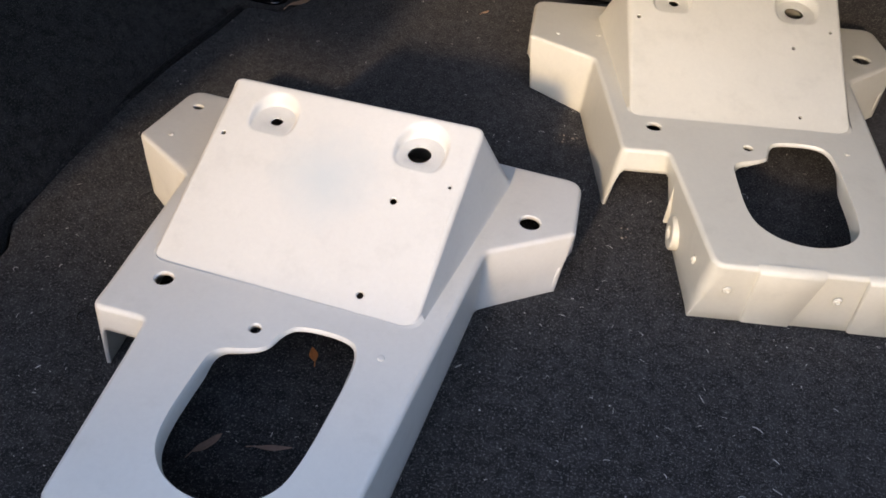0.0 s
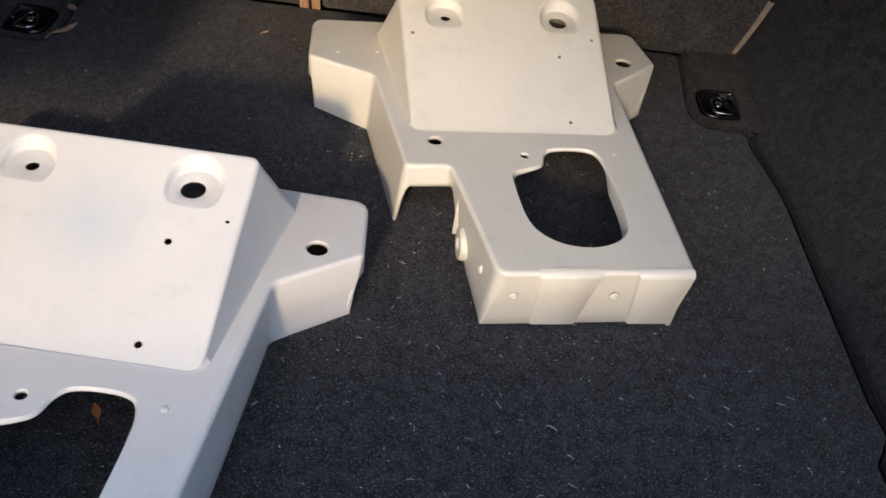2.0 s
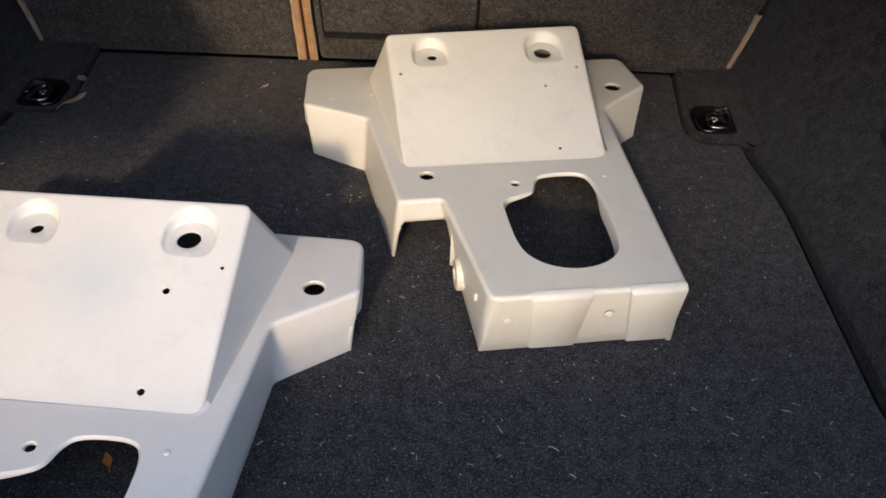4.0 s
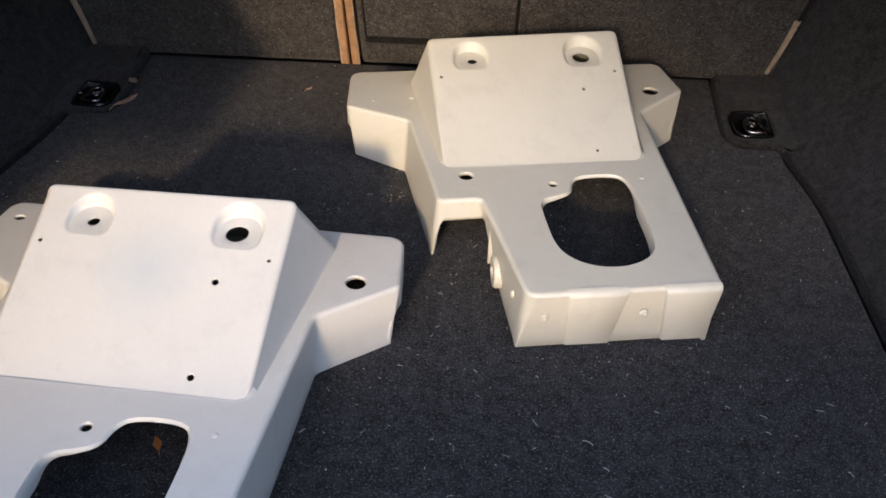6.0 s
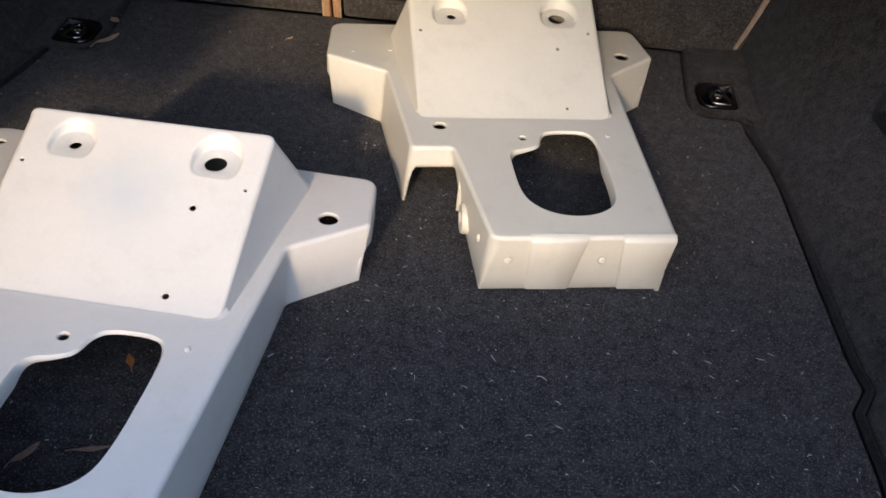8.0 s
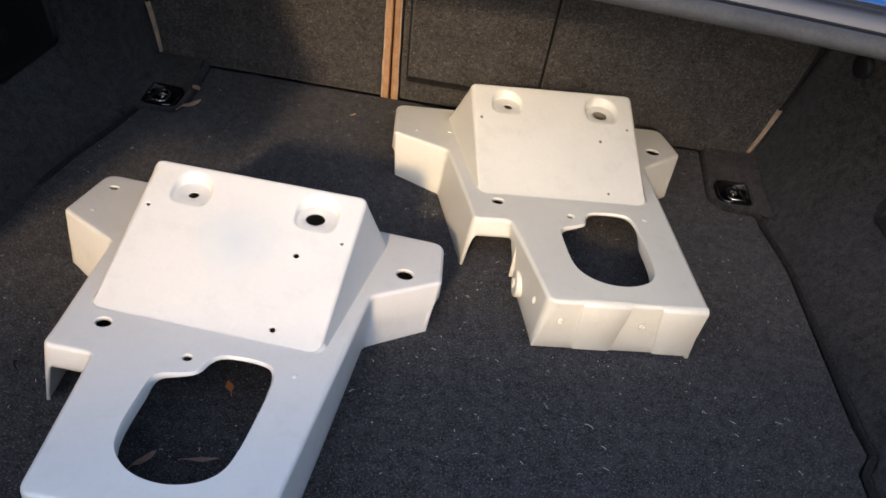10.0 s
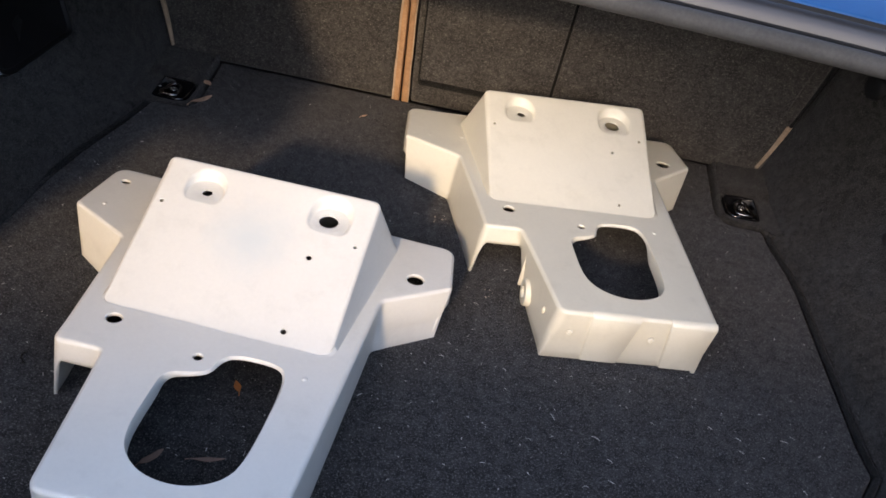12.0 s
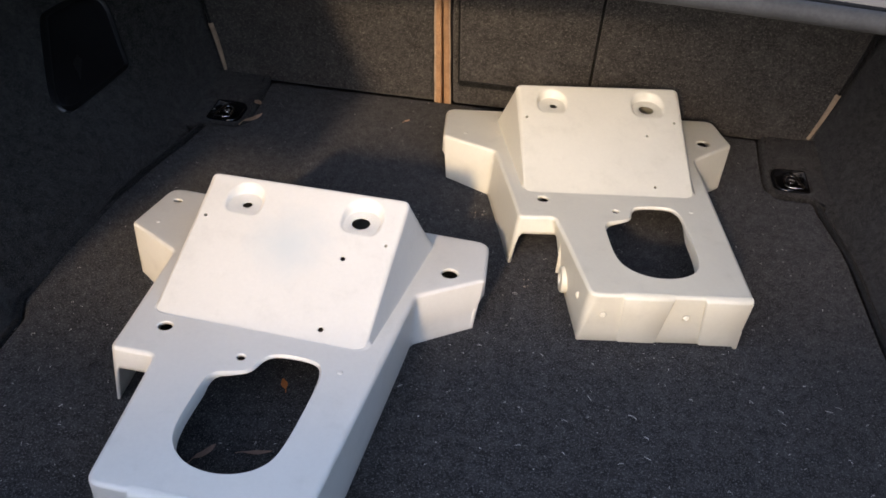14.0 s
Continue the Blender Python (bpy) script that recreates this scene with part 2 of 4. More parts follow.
def fill(bm, rings, step=0.0, height=None):
    """One sheet between an outer ring and any inner ones; step: spacing of points strewn over it, at height(x, y)."""
    flat, edges, verts, first = [], [], [], 0
    for r in rings:
        k = len(r)
        flat += [Vector(v.co.xy) for v in r]
        edges += [(first + q, first + (q + 1) % k) for q in range(k)]
        verts += r
        first += k
    if step:
        xs, ys = [p.x for p in flat], [p.y for p in flat]
        rings2 = [[v.co.xy for v in r] for r in rings]
        near = list(flat)
        for iy in range(int((max(ys) - min(ys)) / step) + 1):
            for ix in range(int((max(xs) - min(xs)) / step) + 1):
                p = Vector((min(xs) + (ix + 0.5 * (iy % 2)) * step, min(ys) + iy * step))
                if min((q - p).length_squared for q in near) < (0.6 * step) ** 2:
                    continue
                if sum(inside(p, r) for r in rings2) == 1 and inside(p, rings2[0]):
                    flat.append(p)
                    verts.append(bm.verts.new((p.x, p.y, height(p.x, p.y))))
    spots, _, faces, origin, _, _ = delaunay_2d_cdt(flat, edges, [], 0, 1e-7)
    where = {k: verts[o[0]] for k, o in enumerate(origin) if o}
    shapes = [[v.co.xy for v in r] for r in rings]
    for f in faces:
        mid = sum((spots[k] for k in f), Vector((0, 0))) / len(f)
        if not inside(mid, shapes[0]) or any(inside(mid, h) for h in shapes[1:]):
            continue
        try:
            bm.faces.new([where[k] for k in f])
        except (ValueError, KeyError):
            pass


def inside(p, loop):
    c = False
    for q, r in zip(loop, loop[1:] + loop[:1]):
        if (q.y > p.y) != (r.y > p.y) and p.x < (r.x - q.x) * (p.y - q.y) / (r.y - q.y) + q.x:
            c = not c
    return c


def box(bm, x0, x1, y0, y1, z0, z1, bevel=0.0, seg=2):
    vs = [bm.verts.new((x, y, z)) for z in (z0, z1) for y in (y0, y1) for x in (x0, x1)]
    fs = [bm.faces.new([vs[i] for i in q]) for q in ((0, 2, 3, 1), (4, 5, 7, 6), (0, 1, 5, 4), (1, 3, 7, 5), (3, 2, 6, 7), (2, 0, 4, 6))]
    if bevel:
        es = {e for f in fs for e in f.edges}
        bmesh.ops.bevel(bm, geom=list(es), offset=bevel, segments=seg, profile=0.5, affect="EDGES")


def prism(bm, loop, z0, z1, r=0.002, steps=3):
    """An upright slab over a counter-clockwise outline with a rounded upper edge."""
    low = ring(bm, [(p.x, p.y, z0) for p in loop])
    last = low
    for k in range(steps + 1):
        q = math.pi / 2 * k / steps
        nxt = ring(bm, [(p.x, p.y, z1 - r + r * math.sin(q)) for p in inset(loop, r * (1 - math.cos(q)))])
        skin(bm, last, nxt)
        last = nxt
    fill(bm, [last])
    bm.faces.new(list(reversed(low)))


def tube(bm, pts, r, n=8, cap=True):
    rings, up = [], Vector((0, 0, 1))
    for i, p in enumerate(pts):
        p = Vector(p)
        d = (Vector(pts[min(i + 1, len(pts) - 1)]) - Vector(pts[max(i - 1, 0)])).normalized()
        s = d.cross(up if abs(d.z) < 0.9 else Vector((1, 0, 0))).normalized()
        w = s.cross(d)
        rings.append(ring(bm, [p + (s * math.cos(2 * math.pi * k / n) + w * math.sin(2 * math.pi * k / n)) * r for k in range(n)]))
    for a_, b_ in zip(rings, rings[1:]):
        skin(bm, a_, b_)
    if cap:
        bm.faces.new(list(reversed(rings[0])))
        bm.faces.new(rings[-1])


def smoothstep(lo, hi, v):
    t = min(1.0, max(0.0, (v - lo) / (hi - lo)))
    return t * t * (3 - 2 * t)


def place_on(bm, m):
    bmesh.ops.transform(bm, matrix=m, verts=bm.verts)


# ---- boot: floor ----
LEFT_SEAM = [(0.042, 0.131), (0.050, 0.044), (0.055, -0.034), (0.042, -0.060), (-0.012, -0.062), (-0.022, -0.141), (-0.040, -0.240), (-0.050, -0.330),
             (-0.053, -0.475), (-0.051, -0.570), (-0.033, -0.604), (-0.030, -0.700), (-0.012, -1.000)]
RIGHT_SEAM = [(1.005, -1.000), (1.024, -0.690), (1.023, -0.616), (1.044, -0.584), (1.039, -0.544), (1.038, -0.386), (1.038, -0.240), (1.035, -0.196), (1.021, -0.110),
              (1.020, -0.074), (0.963, -0.073), (0.947, -0.048), (0.946, -0.019), (0.952, 0.060), (0.958, 0.131)]
outline = LEFT_SEAM + RIGHT_SEAM
mat_loop = fillet(outline, [0.012] * len(outline), 5)
bm = bmesh.new()
prism(bm, mat_loop, -0.034, 0.0, 0.0065, 4)
tagged(new("floor", finish("floor", bm, M_MAT)), "charcoal felt boot mat strewn with pale lint", "carpet", kind="structure")
bm = bmesh.new()
box(bm, -0.419, 1.419, -1.004, 0.224, -0.08, -0.034)
tagged(new("floor_base", finish("floor_base", bm, M_BODY)), "plain dark boot pan below the mat", "floor", kind="structure")


# ---- boot: side trims ----
def along(pts, y):
    for (xa, ya), (xb, yb) in zip(pts, pts[1:]):
        if ya <= y <= yb:
            return xa + (xb - xa) * (y - ya) / (yb - ya)
    return pts[0][0] if y < pts[0][1] else pts[-1][0]


def seam_x(y):
    return along([(1.005, -0.9), (1.024, -0.69), (1.023, -0.616), (1.044, -0.584), (1.039, -0.544), (1.038, -0.386), (1.038, -0.240), (1.035, -0.196), (1.021, -0.11), (1.020, -0.0741), (1.034, -0.0739)], y) + 0.015


def side_base(y):
    """How far out the right-hand side trim rises; the left one mirrors it."""
    return along([(1.011, -0.9), (1.030, -0.69), (1.031, -0.62), (1.048, -0.58), (1.045, -0.55), (1.044, -0.39), (1.044, -0.242), (1.045, -0.17), (1.045, -0.07), (1.049, 0.05), (1.054, 0.15)], y)


def side_x(y, z):
    slope = 0.92 + (0.24 - 0.92) * smoothstep(-0.17, 0.13, y)
    f = z if z < 0.22 else 0.22 + (z - 0.22) * 0.25
    return side_base(y) + slope * f * (1 - 0.4 * math.exp(-z / 0.03)) + 0.004 * (1 - math.exp(-z / 0.008))


def side_wall(name, flip):
    bm = bmesh.new()
    ys = sorted({round(-1.02 + 0.012 * k, 4) for k in range(101)} | {-0.0735, -0.0745})
    ys = [y for y in ys if y <= 0.18]
    zs = [-0.033, -0.004, 0.0, 0.003, 0.007, 0.013, 0.022, 0.035, 0.05, 0.07, 0.09, 0.11, 0.13, 0.145, 0.16, 0.18, 0.21, 0.25, 0.3, 0.36, 0.44]
    grid = []
    for y in ys:
        row = []
        for z in zs:
            x = side_x(y, max(z, 0.0)) if z > 0.002 else seam_x(y) + (0.0 if z < 0 else 0.003)
            if 0.002 < z < 0.03:
                x = max(x, seam_x(y) + 0.0035 + 0.3 * z)
            x += 0.0035 * noise.noise((y * 6, z * 6, 3.0 + flip)) * smoothstep(0, 0.05, z)
            row.append((1.0 - x if flip else x, y, z))
        back = row[-1]
        row.append((back[0] + (-0.03 if flip else 0.03), y, 0.44))
        row.append((back[0] + (-0.03 if flip else 0.03), y, -0.033))
        grid.append(ring(bm, row))
    for a_, b_ in zip(grid, grid[1:]):
        skin(bm, a_, b_)
    bm.faces.new(grid[0])
    bm.faces.new(list(reversed(grid[-1])))
    return tagged(new(name, finish(name, bm, M_TRIM, 60)), "dark charcoal felt-covered side trim of the boot", "side trim", kind="structure")


side_wall("wall_right", False)
side_wall("wall_left", True)


# black tubes laid in the gap beside the mat, so its line is dark
for name, seam in (("trim_strip_right", [(x + 0.0080, y) for x, y in RIGHT_SEAM[:10]]), ("trim_strip_left", [(x - 0.0080, y) for x, y in LEFT_SEAM[4:]])):
    bm = bmesh.new()
    pts = []
    for p, q in zip(seam, seam[1:]):
        n = max(2, int((Vector(q) - Vector(p)).length / 0.012))
        pts += [(*Vector(p).lerp(Vector(q), k / n), -0.0040 + 0.0008 * noise.noise((p[1] * 30 + k * 0.4, 1.0, 2.0))) for k in range(n)]
    tube(bm, pts, 0.0046, 8)
    tagged(new(name, finish(name, bm, M_BLACK_FELT, 60)), "black strip in the gap between mat and side trim", "trim", kind="structure")


def lash_pad(name, flip):
    """The small felt corner plate that holds a lashing eye, let in beside the mat."""
    pts = [(0.964, 0.146), (0.958, 0.060), (0.952, -0.019), (0.953, -0.046), (0.966, -0.067), (1.020, -0.069), (1.029, -0.088), (1.066, -0.088), (1.078, 0.146)]
    hole = [(0.9625, -0.0490), (1.0230, -0.0450), (1.0265, 0.0305), (0.9630, 0.0285)]
    if flip:
        pts, hole = [(1 - x, y) for x, y in reversed(pts)], [(1 - x, y) for x, y in reversed(hole)]
    pts = list(reversed(pts)) if sum(a_[0] * b_[1] - b_[0] * a_[1] for a_, b_ in zip(pts, pts[1:] + pts[:1])) < 0 else pts
    hole = list(reversed(hole)) if sum(a_[0] * b_[1] - b_[0] * a_[1] for a_, b_ in zip(hole, hole[1:] + hole[:1])) < 0 else hole
    loop, inner = fillet(pts, [0.004, 0.01, 0.01, 0.012, 0.012, 0.004, 0.004, 0.004, 0.004], 4), fillet(hole, [0.020] * 4, 5)

    def up(p):
        return 0.001 + 0.006 * smoothstep(0.030, 0.055, p.y) + 0.003 * smoothstep(0.05, 0.14, p.y)
    bm = bmesh.new()
    low = ring(bm, [(p.x, p.y, -0.033) for p in loop])
    mid = ring(bm, [(p.x, p.y, up(p) - 0.006) for p in loop])
    bend = ring(bm, [(p.x, p.y, up(p) - 0.0018) for p in inset(loop, 0.0018)])
    top = ring(bm, [(p.x, p.y, up(p)) for p in inset(loop, 0.005)])
    hi = ring(bm, [(p.x, p.y, 0.0015) for p in inset(inner, -0.0035)])
    lip = ring(bm, [(p.x, p.y, -0.002) for p in inner])
    dn = ring(bm, [(p.x, p.y, -0.012) for p in inner])
    skin(bm, low, mid), skin(bm, mid, bend), skin(bm, bend, top), skin(bm, hi, lip), skin(bm, lip, dn)
    fill(bm, [top, hi], 0.009, lambda x, y: up(Vector((x, y))))
    return tagged(new(name, finish(name, bm, M_TRIM, 50)), "felt corner plate round a lashing eye", "trim", kind="structure")


lash_pad("trim_right", False)
lash_pad("trim_left", True)


def lashing_eye(m, flip):
    """A tray let into the corner plate: rounded inner end, flat floor, a steel-backed ring that lies in it."""
    k = -1 if flip else 1
    eye = empty("lashing_eye", m, "glossy black folding lashing eye in a recessed tray", "lashing eye", "lashing eyes")

    def outline(pts, radii):
        pts = [(k * x, y) for x, y in pts]
        return fillet(pts if k > 0 else list(reversed(pts)), radii if k > 0 else list(reversed(radii)), 7)
    bm = bmesh.new()
    loop = outline([(-0.0360, -0.0475), (0.0215, -0.0435), (0.0250, 0.0290), (-0.0355, 0.0270)], [0.026, 0.003, 0.003, 0.022])
    last = ring(bm, [(p.x, p.y, -0.0320) for p in loop])
    bm.faces.new(list(reversed(last)))
    for d, z in ((0.0, -0.0005), (0.0004, 0.0012), (0.0014, 0.0022), (0.0028, 0.0018), (0.0040, -0.0008), (0.0056, -0.0120), (0.0075, -0.0150)):
        nxt = ring(bm, [(p.x, p.y, z) for p in inset(loop, d)])
        skin(bm, last, nxt)
        last = nxt
    bm.faces.new(last)
    tray = part("tray", bm, M_GLOSS, eye)
    bm = bmesh.new()
    bar = [(0.0130, -0.0255), (-0.0060, -0.0265), (-0.0135, -0.0235), (-0.0160, -0.0120), (-0.0135, 0.0040), (-0.0070, 0.0135), (0.0005, 0.0165), (0.0065, 0.0125), (0.0090, 0.0010), (0.0120, -0.0130), (0.0150, -0.0235)]
    tube(bm, [(k * x, y, -0.0030) for x, y in bar], 0.0032, 12)
    part("ring", bm, M_RING, eye, "bent dark steel ring lying flat")
    bm = bmesh.new()
    box(bm, min(k * -0.014, k * 0.017), max(k * -0.014, k * 0.017), -0.0330, -0.0275, -0.0150, -0.0022, 0.0022, 3)
    part("hinge", bm, M_GLOSS, eye)
    bm = bmesh.new()
    last = None
    for r, z in ((0.0082, -0.0155), (0.0082, -0.0060), (0.0074, -0.0042), (0.0056, -0.0036), (0.0046, -0.0042), (0.0040, -0.0062), (0.0010, -0.0064)):
        nxt = ring(bm, [(k * -0.001 + r * math.cos(2 * math.pi * q / 20), 0.001 + r * math.sin(2 * math.pi * q / 20), z) for q in range(20)])
        if last:
            skin(bm, last, nxt)
        last = nxt
    bm.faces.new(last)
    part("screw", bm, M_STEEL, tray, "dull steel socket screw head")


lashing_eye(pose(1.0, 0.0, 0.0), False)
lashing_eye(pose(0.0, 0.0, 0.0), True)

# ---- boot: seat backs ----
LEAN = 0.15


def seat_y(z):
    return 0.143 - LEAN * z


def leaning_panel(bm, x0, x1, z0, z1, front, depth, r=0.008, flare0=0.0, flare1=0.0):
    """An upright padded board that leans towards the boot; front: how far its face stands proud of the seat plane."""
    loop = fillet([(x0, z0), (x1, z0), (x1 + flare1 * (z1 - z0), z1), (x0 + flare0 * (z1 - z0), z1)], [r] * 4, 5)
    back = ring(bm, [(p.x, seat_y(p.y) + depth, p.y) for p in loop])
    last = back
    for k in range(5):
        q = math.pi / 2 * k / 4
        nxt = ring(bm, [(p.x, seat_y(p.y) - front + r * (1 - math.sin(q)), p.y) for p in inset(loop, r * (1 - math.cos(q)))])
        skin(bm, last, nxt)
        last = nxt
    edges = [bm.edges.get((last[i - 1], last[i])) for i in range(len(last))]
    bmesh.ops.triangle_fill(bm, use_beauty=True, edges=edges, normal=(0, -1, 0))
    bm.faces.new(list(reversed(back)))


def edging(bm, x0, x1, z0, z1, front, lean_x=0.0, w=0.010, taper=0.0):
    """A narrow rounded strip that follows the seat's face."""
    rows = []
    n = 14
    for i in range(n + 1):
        z = z0 + (z1 - z0) * i / n
        x = x0 + (x1 - x0) * i / n + lean_x * math.sin(math.pi * i / n)
        y = seat_y(z) - front
        sec = [(-0.5, 0.012), (-0.5, 0.003), (-0.36, 0.0008), (0, 0), (0.36, 0.0008), (0.5, 0.003), (0.5, 0.012)]
        rows.append(ring(bm, [(x + sx * w * (1 - taper * i / n), y + sy, z) for sx, sy in sec]))
    for a_, b_ in zip(rows, rows[1:]):
        skin(bm, a_, b_)
    bm.faces.new(rows[0]), bm.faces.new(list(reversed(rows[-1])))


seat_l = empty("seat_back", pose(0.15, 0.19, 0.0), "folding rear seat back covered in charcoal felt with tan edging", "seat back", "rear seat backs")
seat_r = empty("seat_back", pose(0.72, 0.19, 0.0), "wider folding rear seat back in charcoal felt with a loose flap", "seat back", "rear seat backs")
for seat, x0, x1, fl0, fl1, strip, outer in ((seat_l, -0.062, 0.362, -0.12, -0.03, (0.3695, 0.3615), (-0.052, -0.067)), (seat_r, 0.392, 1.060, -0.03, 0.12, (0.3835, 0.3755), (1.0475, 1.068))):
    inv = Matrix.Translation(seat.location).inverted()
    bm = bmesh.new()
    leaning_panel(bm, x0, x1, -0.008, 0.40, 0.0, 0.06, 0.01, fl0, fl1)
    place_on(bm, inv)
    part("backrest", bm, M_SEAT, seat)
    bm = bmesh.new()
    edging(bm, strip[0] + (-0.0012 if seat is seat_l else 0.0012), strip[1] - 0.006 + (0.0014 if seat is seat_l else -0.0018), -0.006, 0.40, 0.013, 0.0, 0.0125, 0.25)
    place_on(bm, inv)
    strip_ob = part("edging", bm, M_TAN, seat, "tan fabric edging along the split")
    bm = bmesh.new()
    xs = strip[0] + (-0.0075 if seat is seat_l else 0.0072), strip[1] - 0.006 + (-0.0038 if seat is seat_l else 0.0034)
    tube(bm, [(xs[0] + (xs[1] - xs[0]) * k / 12 + 0.0006 * math.sin(k * 2.3), seat_y(-0.004 + 0.40 * k / 12) - 0.0105, -0.004 + 0.40 * k / 12) for k in range(13)], 0.0019 if seat is seat_l else 0.0012, 7)
    place_on(bm, inv)
    part("piping", bm, M_FADED, strip_ob, "frayed pale piping")
    bm = bmesh.new()
    edging(bm, outer[0], outer[1], 0.010, 0.106, 0.0065, 0.0015, 0.0052, -0.75)
    place_on(bm, inv)
    part("outer_edging", bm, M_FADED, seat, "short tan edging at the outer side")
    # black strip along the dark gap line above the outer edging
    bm = bmesh.new()
    far = outer[1] + (outer[1] - outer[0]) * 2.2
    edging(bm, outer[1] + 0.0012 * (1 if seat is seat_r else -1), far, 0.106, 0.34, 0.0045, 0.0015, 0.0050)
    place_on(bm, inv)
    part("side_strip", bm, M_BLACK_FELT, seat)
inv = Matrix.Translation(seat_r.location).inverted()
bm = bmesh.new()
leaning_panel(bm, 0.406, 0.6395, 0.0515, 0.40, 0.012, -0.001, 0.003, -0.035, 0.01)
place_on(bm, inv)
flap = part("flap", bm, M_SEAT, seat_r, "raised felt flap with a thick dark lower edge")
bm = bmesh.new()
leaning_panel(bm, 0.4052, 0.6402, 0.0400, 0.0510, 0.0145, -0.001, 0.002)
place_on(bm, inv)
part("binding", bm, M_BLACK_FELT, flap, "black binding along the flap's lower edge")
# black strips: one beside the flap, one filling the gap between the flaps
for name, x0, x1, z0, front, lean in (("side_strip", 0.4030, 0.4058, 0.0415, 0.0118, -0.035), ("seam", 0.6396, 0.6449, 0.0, 0.0050, 0.01)):
    bm = bmesh.new()
    leaning_panel(bm, x0, x1, z0, 0.40, front, -0.001, 0.0012, lean, lean)
    place_on(bm, inv)
    part(name, bm, M_BLACK_FELT, flap if name == "side_strip" else seat_r)
bm = bmesh.new()
leaning_panel(bm, 0.6450, 1.030, 0.0, 0.40, 0.012, -0.001, 0.003, 0.01, 0.12)
place_on(bm, inv)
part("flap", bm, M_SEAT, seat_r)
bm = bmesh.new()
box(bm, -0.42, 1.42, 0.225, 0.26, -0.62, 0.44)
tagged(new("wall_back", finish("wall_back", bm, M_BODY, 0)), "plain dark bulkhead behind the seat backs", "bulkhead", kind="structure")

# ---- boot: rear shelf, seal and bodywork ----
bm = bmesh.new()
box(bm, -0.40, 1.40, -0.345, 0.26, 0.404, 0.4085)
tagged(new("ceiling", finish("ceiling", bm, M_BODY, 0)), "plain underside of the rear shelf", "shelf", kind="structure")


def rim_y(x):
    return -0.379 - 0.16 * max(0.0, x - 0.45) ** 2 - 0.16 * max(0.0, 0.55 - x) ** 2


def swept(bm, section, x0=-0.15, x1=1.2, n=48, closed=True):
    rows = []
    for i in range(n + 1):
        x = x0 + (x1 - x0) * i / n
        rows.append(ring(bm, [(x, rim_y(x) + dy, dz) for dy, dz in section]))
    for a_, b_ in zip(rows, rows[1:]):
        skin(bm, a_, b_, closed)
    if closed:
        bm.faces.new(rows[0]), bm.faces.new(list(reversed(rows[-1])))


bm = bmesh.new()
swept(bm, [(0.011 + 0.0115 * math.cos(q), 0.4085 + 0.0115 * math.sin(q)) for q in (2 * math.pi * k / 16 for k in range(16))])
tagged(new("seal", finish("seal", bm, M_SEAL)), "grey rubber seal along the boot opening", "seal", kind="structure")
bm = bmesh.new()
swept(bm, [(0.016, 0.3995), (0.0245, 0.4000), (0.0262, 0.4040), (0.0270, 0.4100), (0.0285, 0.4125), (0.0308, 0.4125), (0.0318, 0.4100), (0.0322, 0.4045), (0.0345, 0.4045), (0.0352, 0.4140), (0.0375, 0.4235), (0.0410, 0.4310), (0.0445, 0.4355), (0.0480, 0.4370), (0.0500, 0.4350), (0.0508, 0.431), (0.0510, 0.410), (0.030, 0.398)])
tagged(new("trim_gutter", finish("trim_gutter", bm, M_GUTTER)), "dark grey painted rain gutter round the boot opening", "gutter", kind="structure")
bm = bmesh.new()
swept(bm, [(0.0582, 0.420), (0.0582, 0.4395), (0.0592, 0.4412), (0.062, 0.4428), (0.12, 0.4570), (0.25, 0.485), (0.52, 0.53), (0.52, 0.52), (0.25, 0.474), (0.12, 0.447), (0.064, 0.434)])
tagged(new("body_panel", finish("body_panel", bm, M_BLUE)), "glossy blue painted body panel below the rear window", "car body", kind="structure")
for name, section in (("trim_lip", [(0.0325, 0.4090), (0.0362, 0.4090), (0.0368, 0.4172), (0.0345, 0.4178), (0.0328, 0.4160)]),
                      ("trim_weatherstrip", [(0.0518, 0.4200), (0.0572, 0.4200), (0.0574, 0.4392), (0.0555, 0.4400), (0.0530, 0.4370)])):
    bm = bmesh.new()
    swept(bm, section)
    tagged(new(name, finish(name, bm, M_COVER)), "thin black rubber lip along the gutter", "rubber strip", kind="structure")
bm = bmesh.new()
rows = []
for k in range(13):
    f = k / 12
    y, z = -0.400 - 0.42 * f - 0.03 * math.sin(math.pi * f), 0.560 + 0.58 * f
    rows.append(ring(bm, [(-0.22, y + 0.03, z), (-0.20, y - 0.012, z), (1.24, y - 0.012, z), (1.26, y + 0.03, z), (1.24, y + 0.055, z), (-0.20, y + 0.055, z)]))
for a_, b_ in zip(rows, rows[1:]):
    skin(bm, a_, b_)
bm.faces.new(rows[-1]), bm.faces.new(list(reversed(rows[0])))
tagged(new("boot_lid", finish("boot_lid", bm, M_BODY)), "plain raised boot lid above the opening", "boot lid", kind="structure")
SILL = 0.11
bm = bmesh.new()
box(bm, -0.42, 1.42, -1.065, -1.005, -0.62, SILL, 0.02, 3)
tagged(new("sill", finish("sill", bm, M_BLACK)), "plain black raised sill at the boot's edge", "sill", kind="structure")
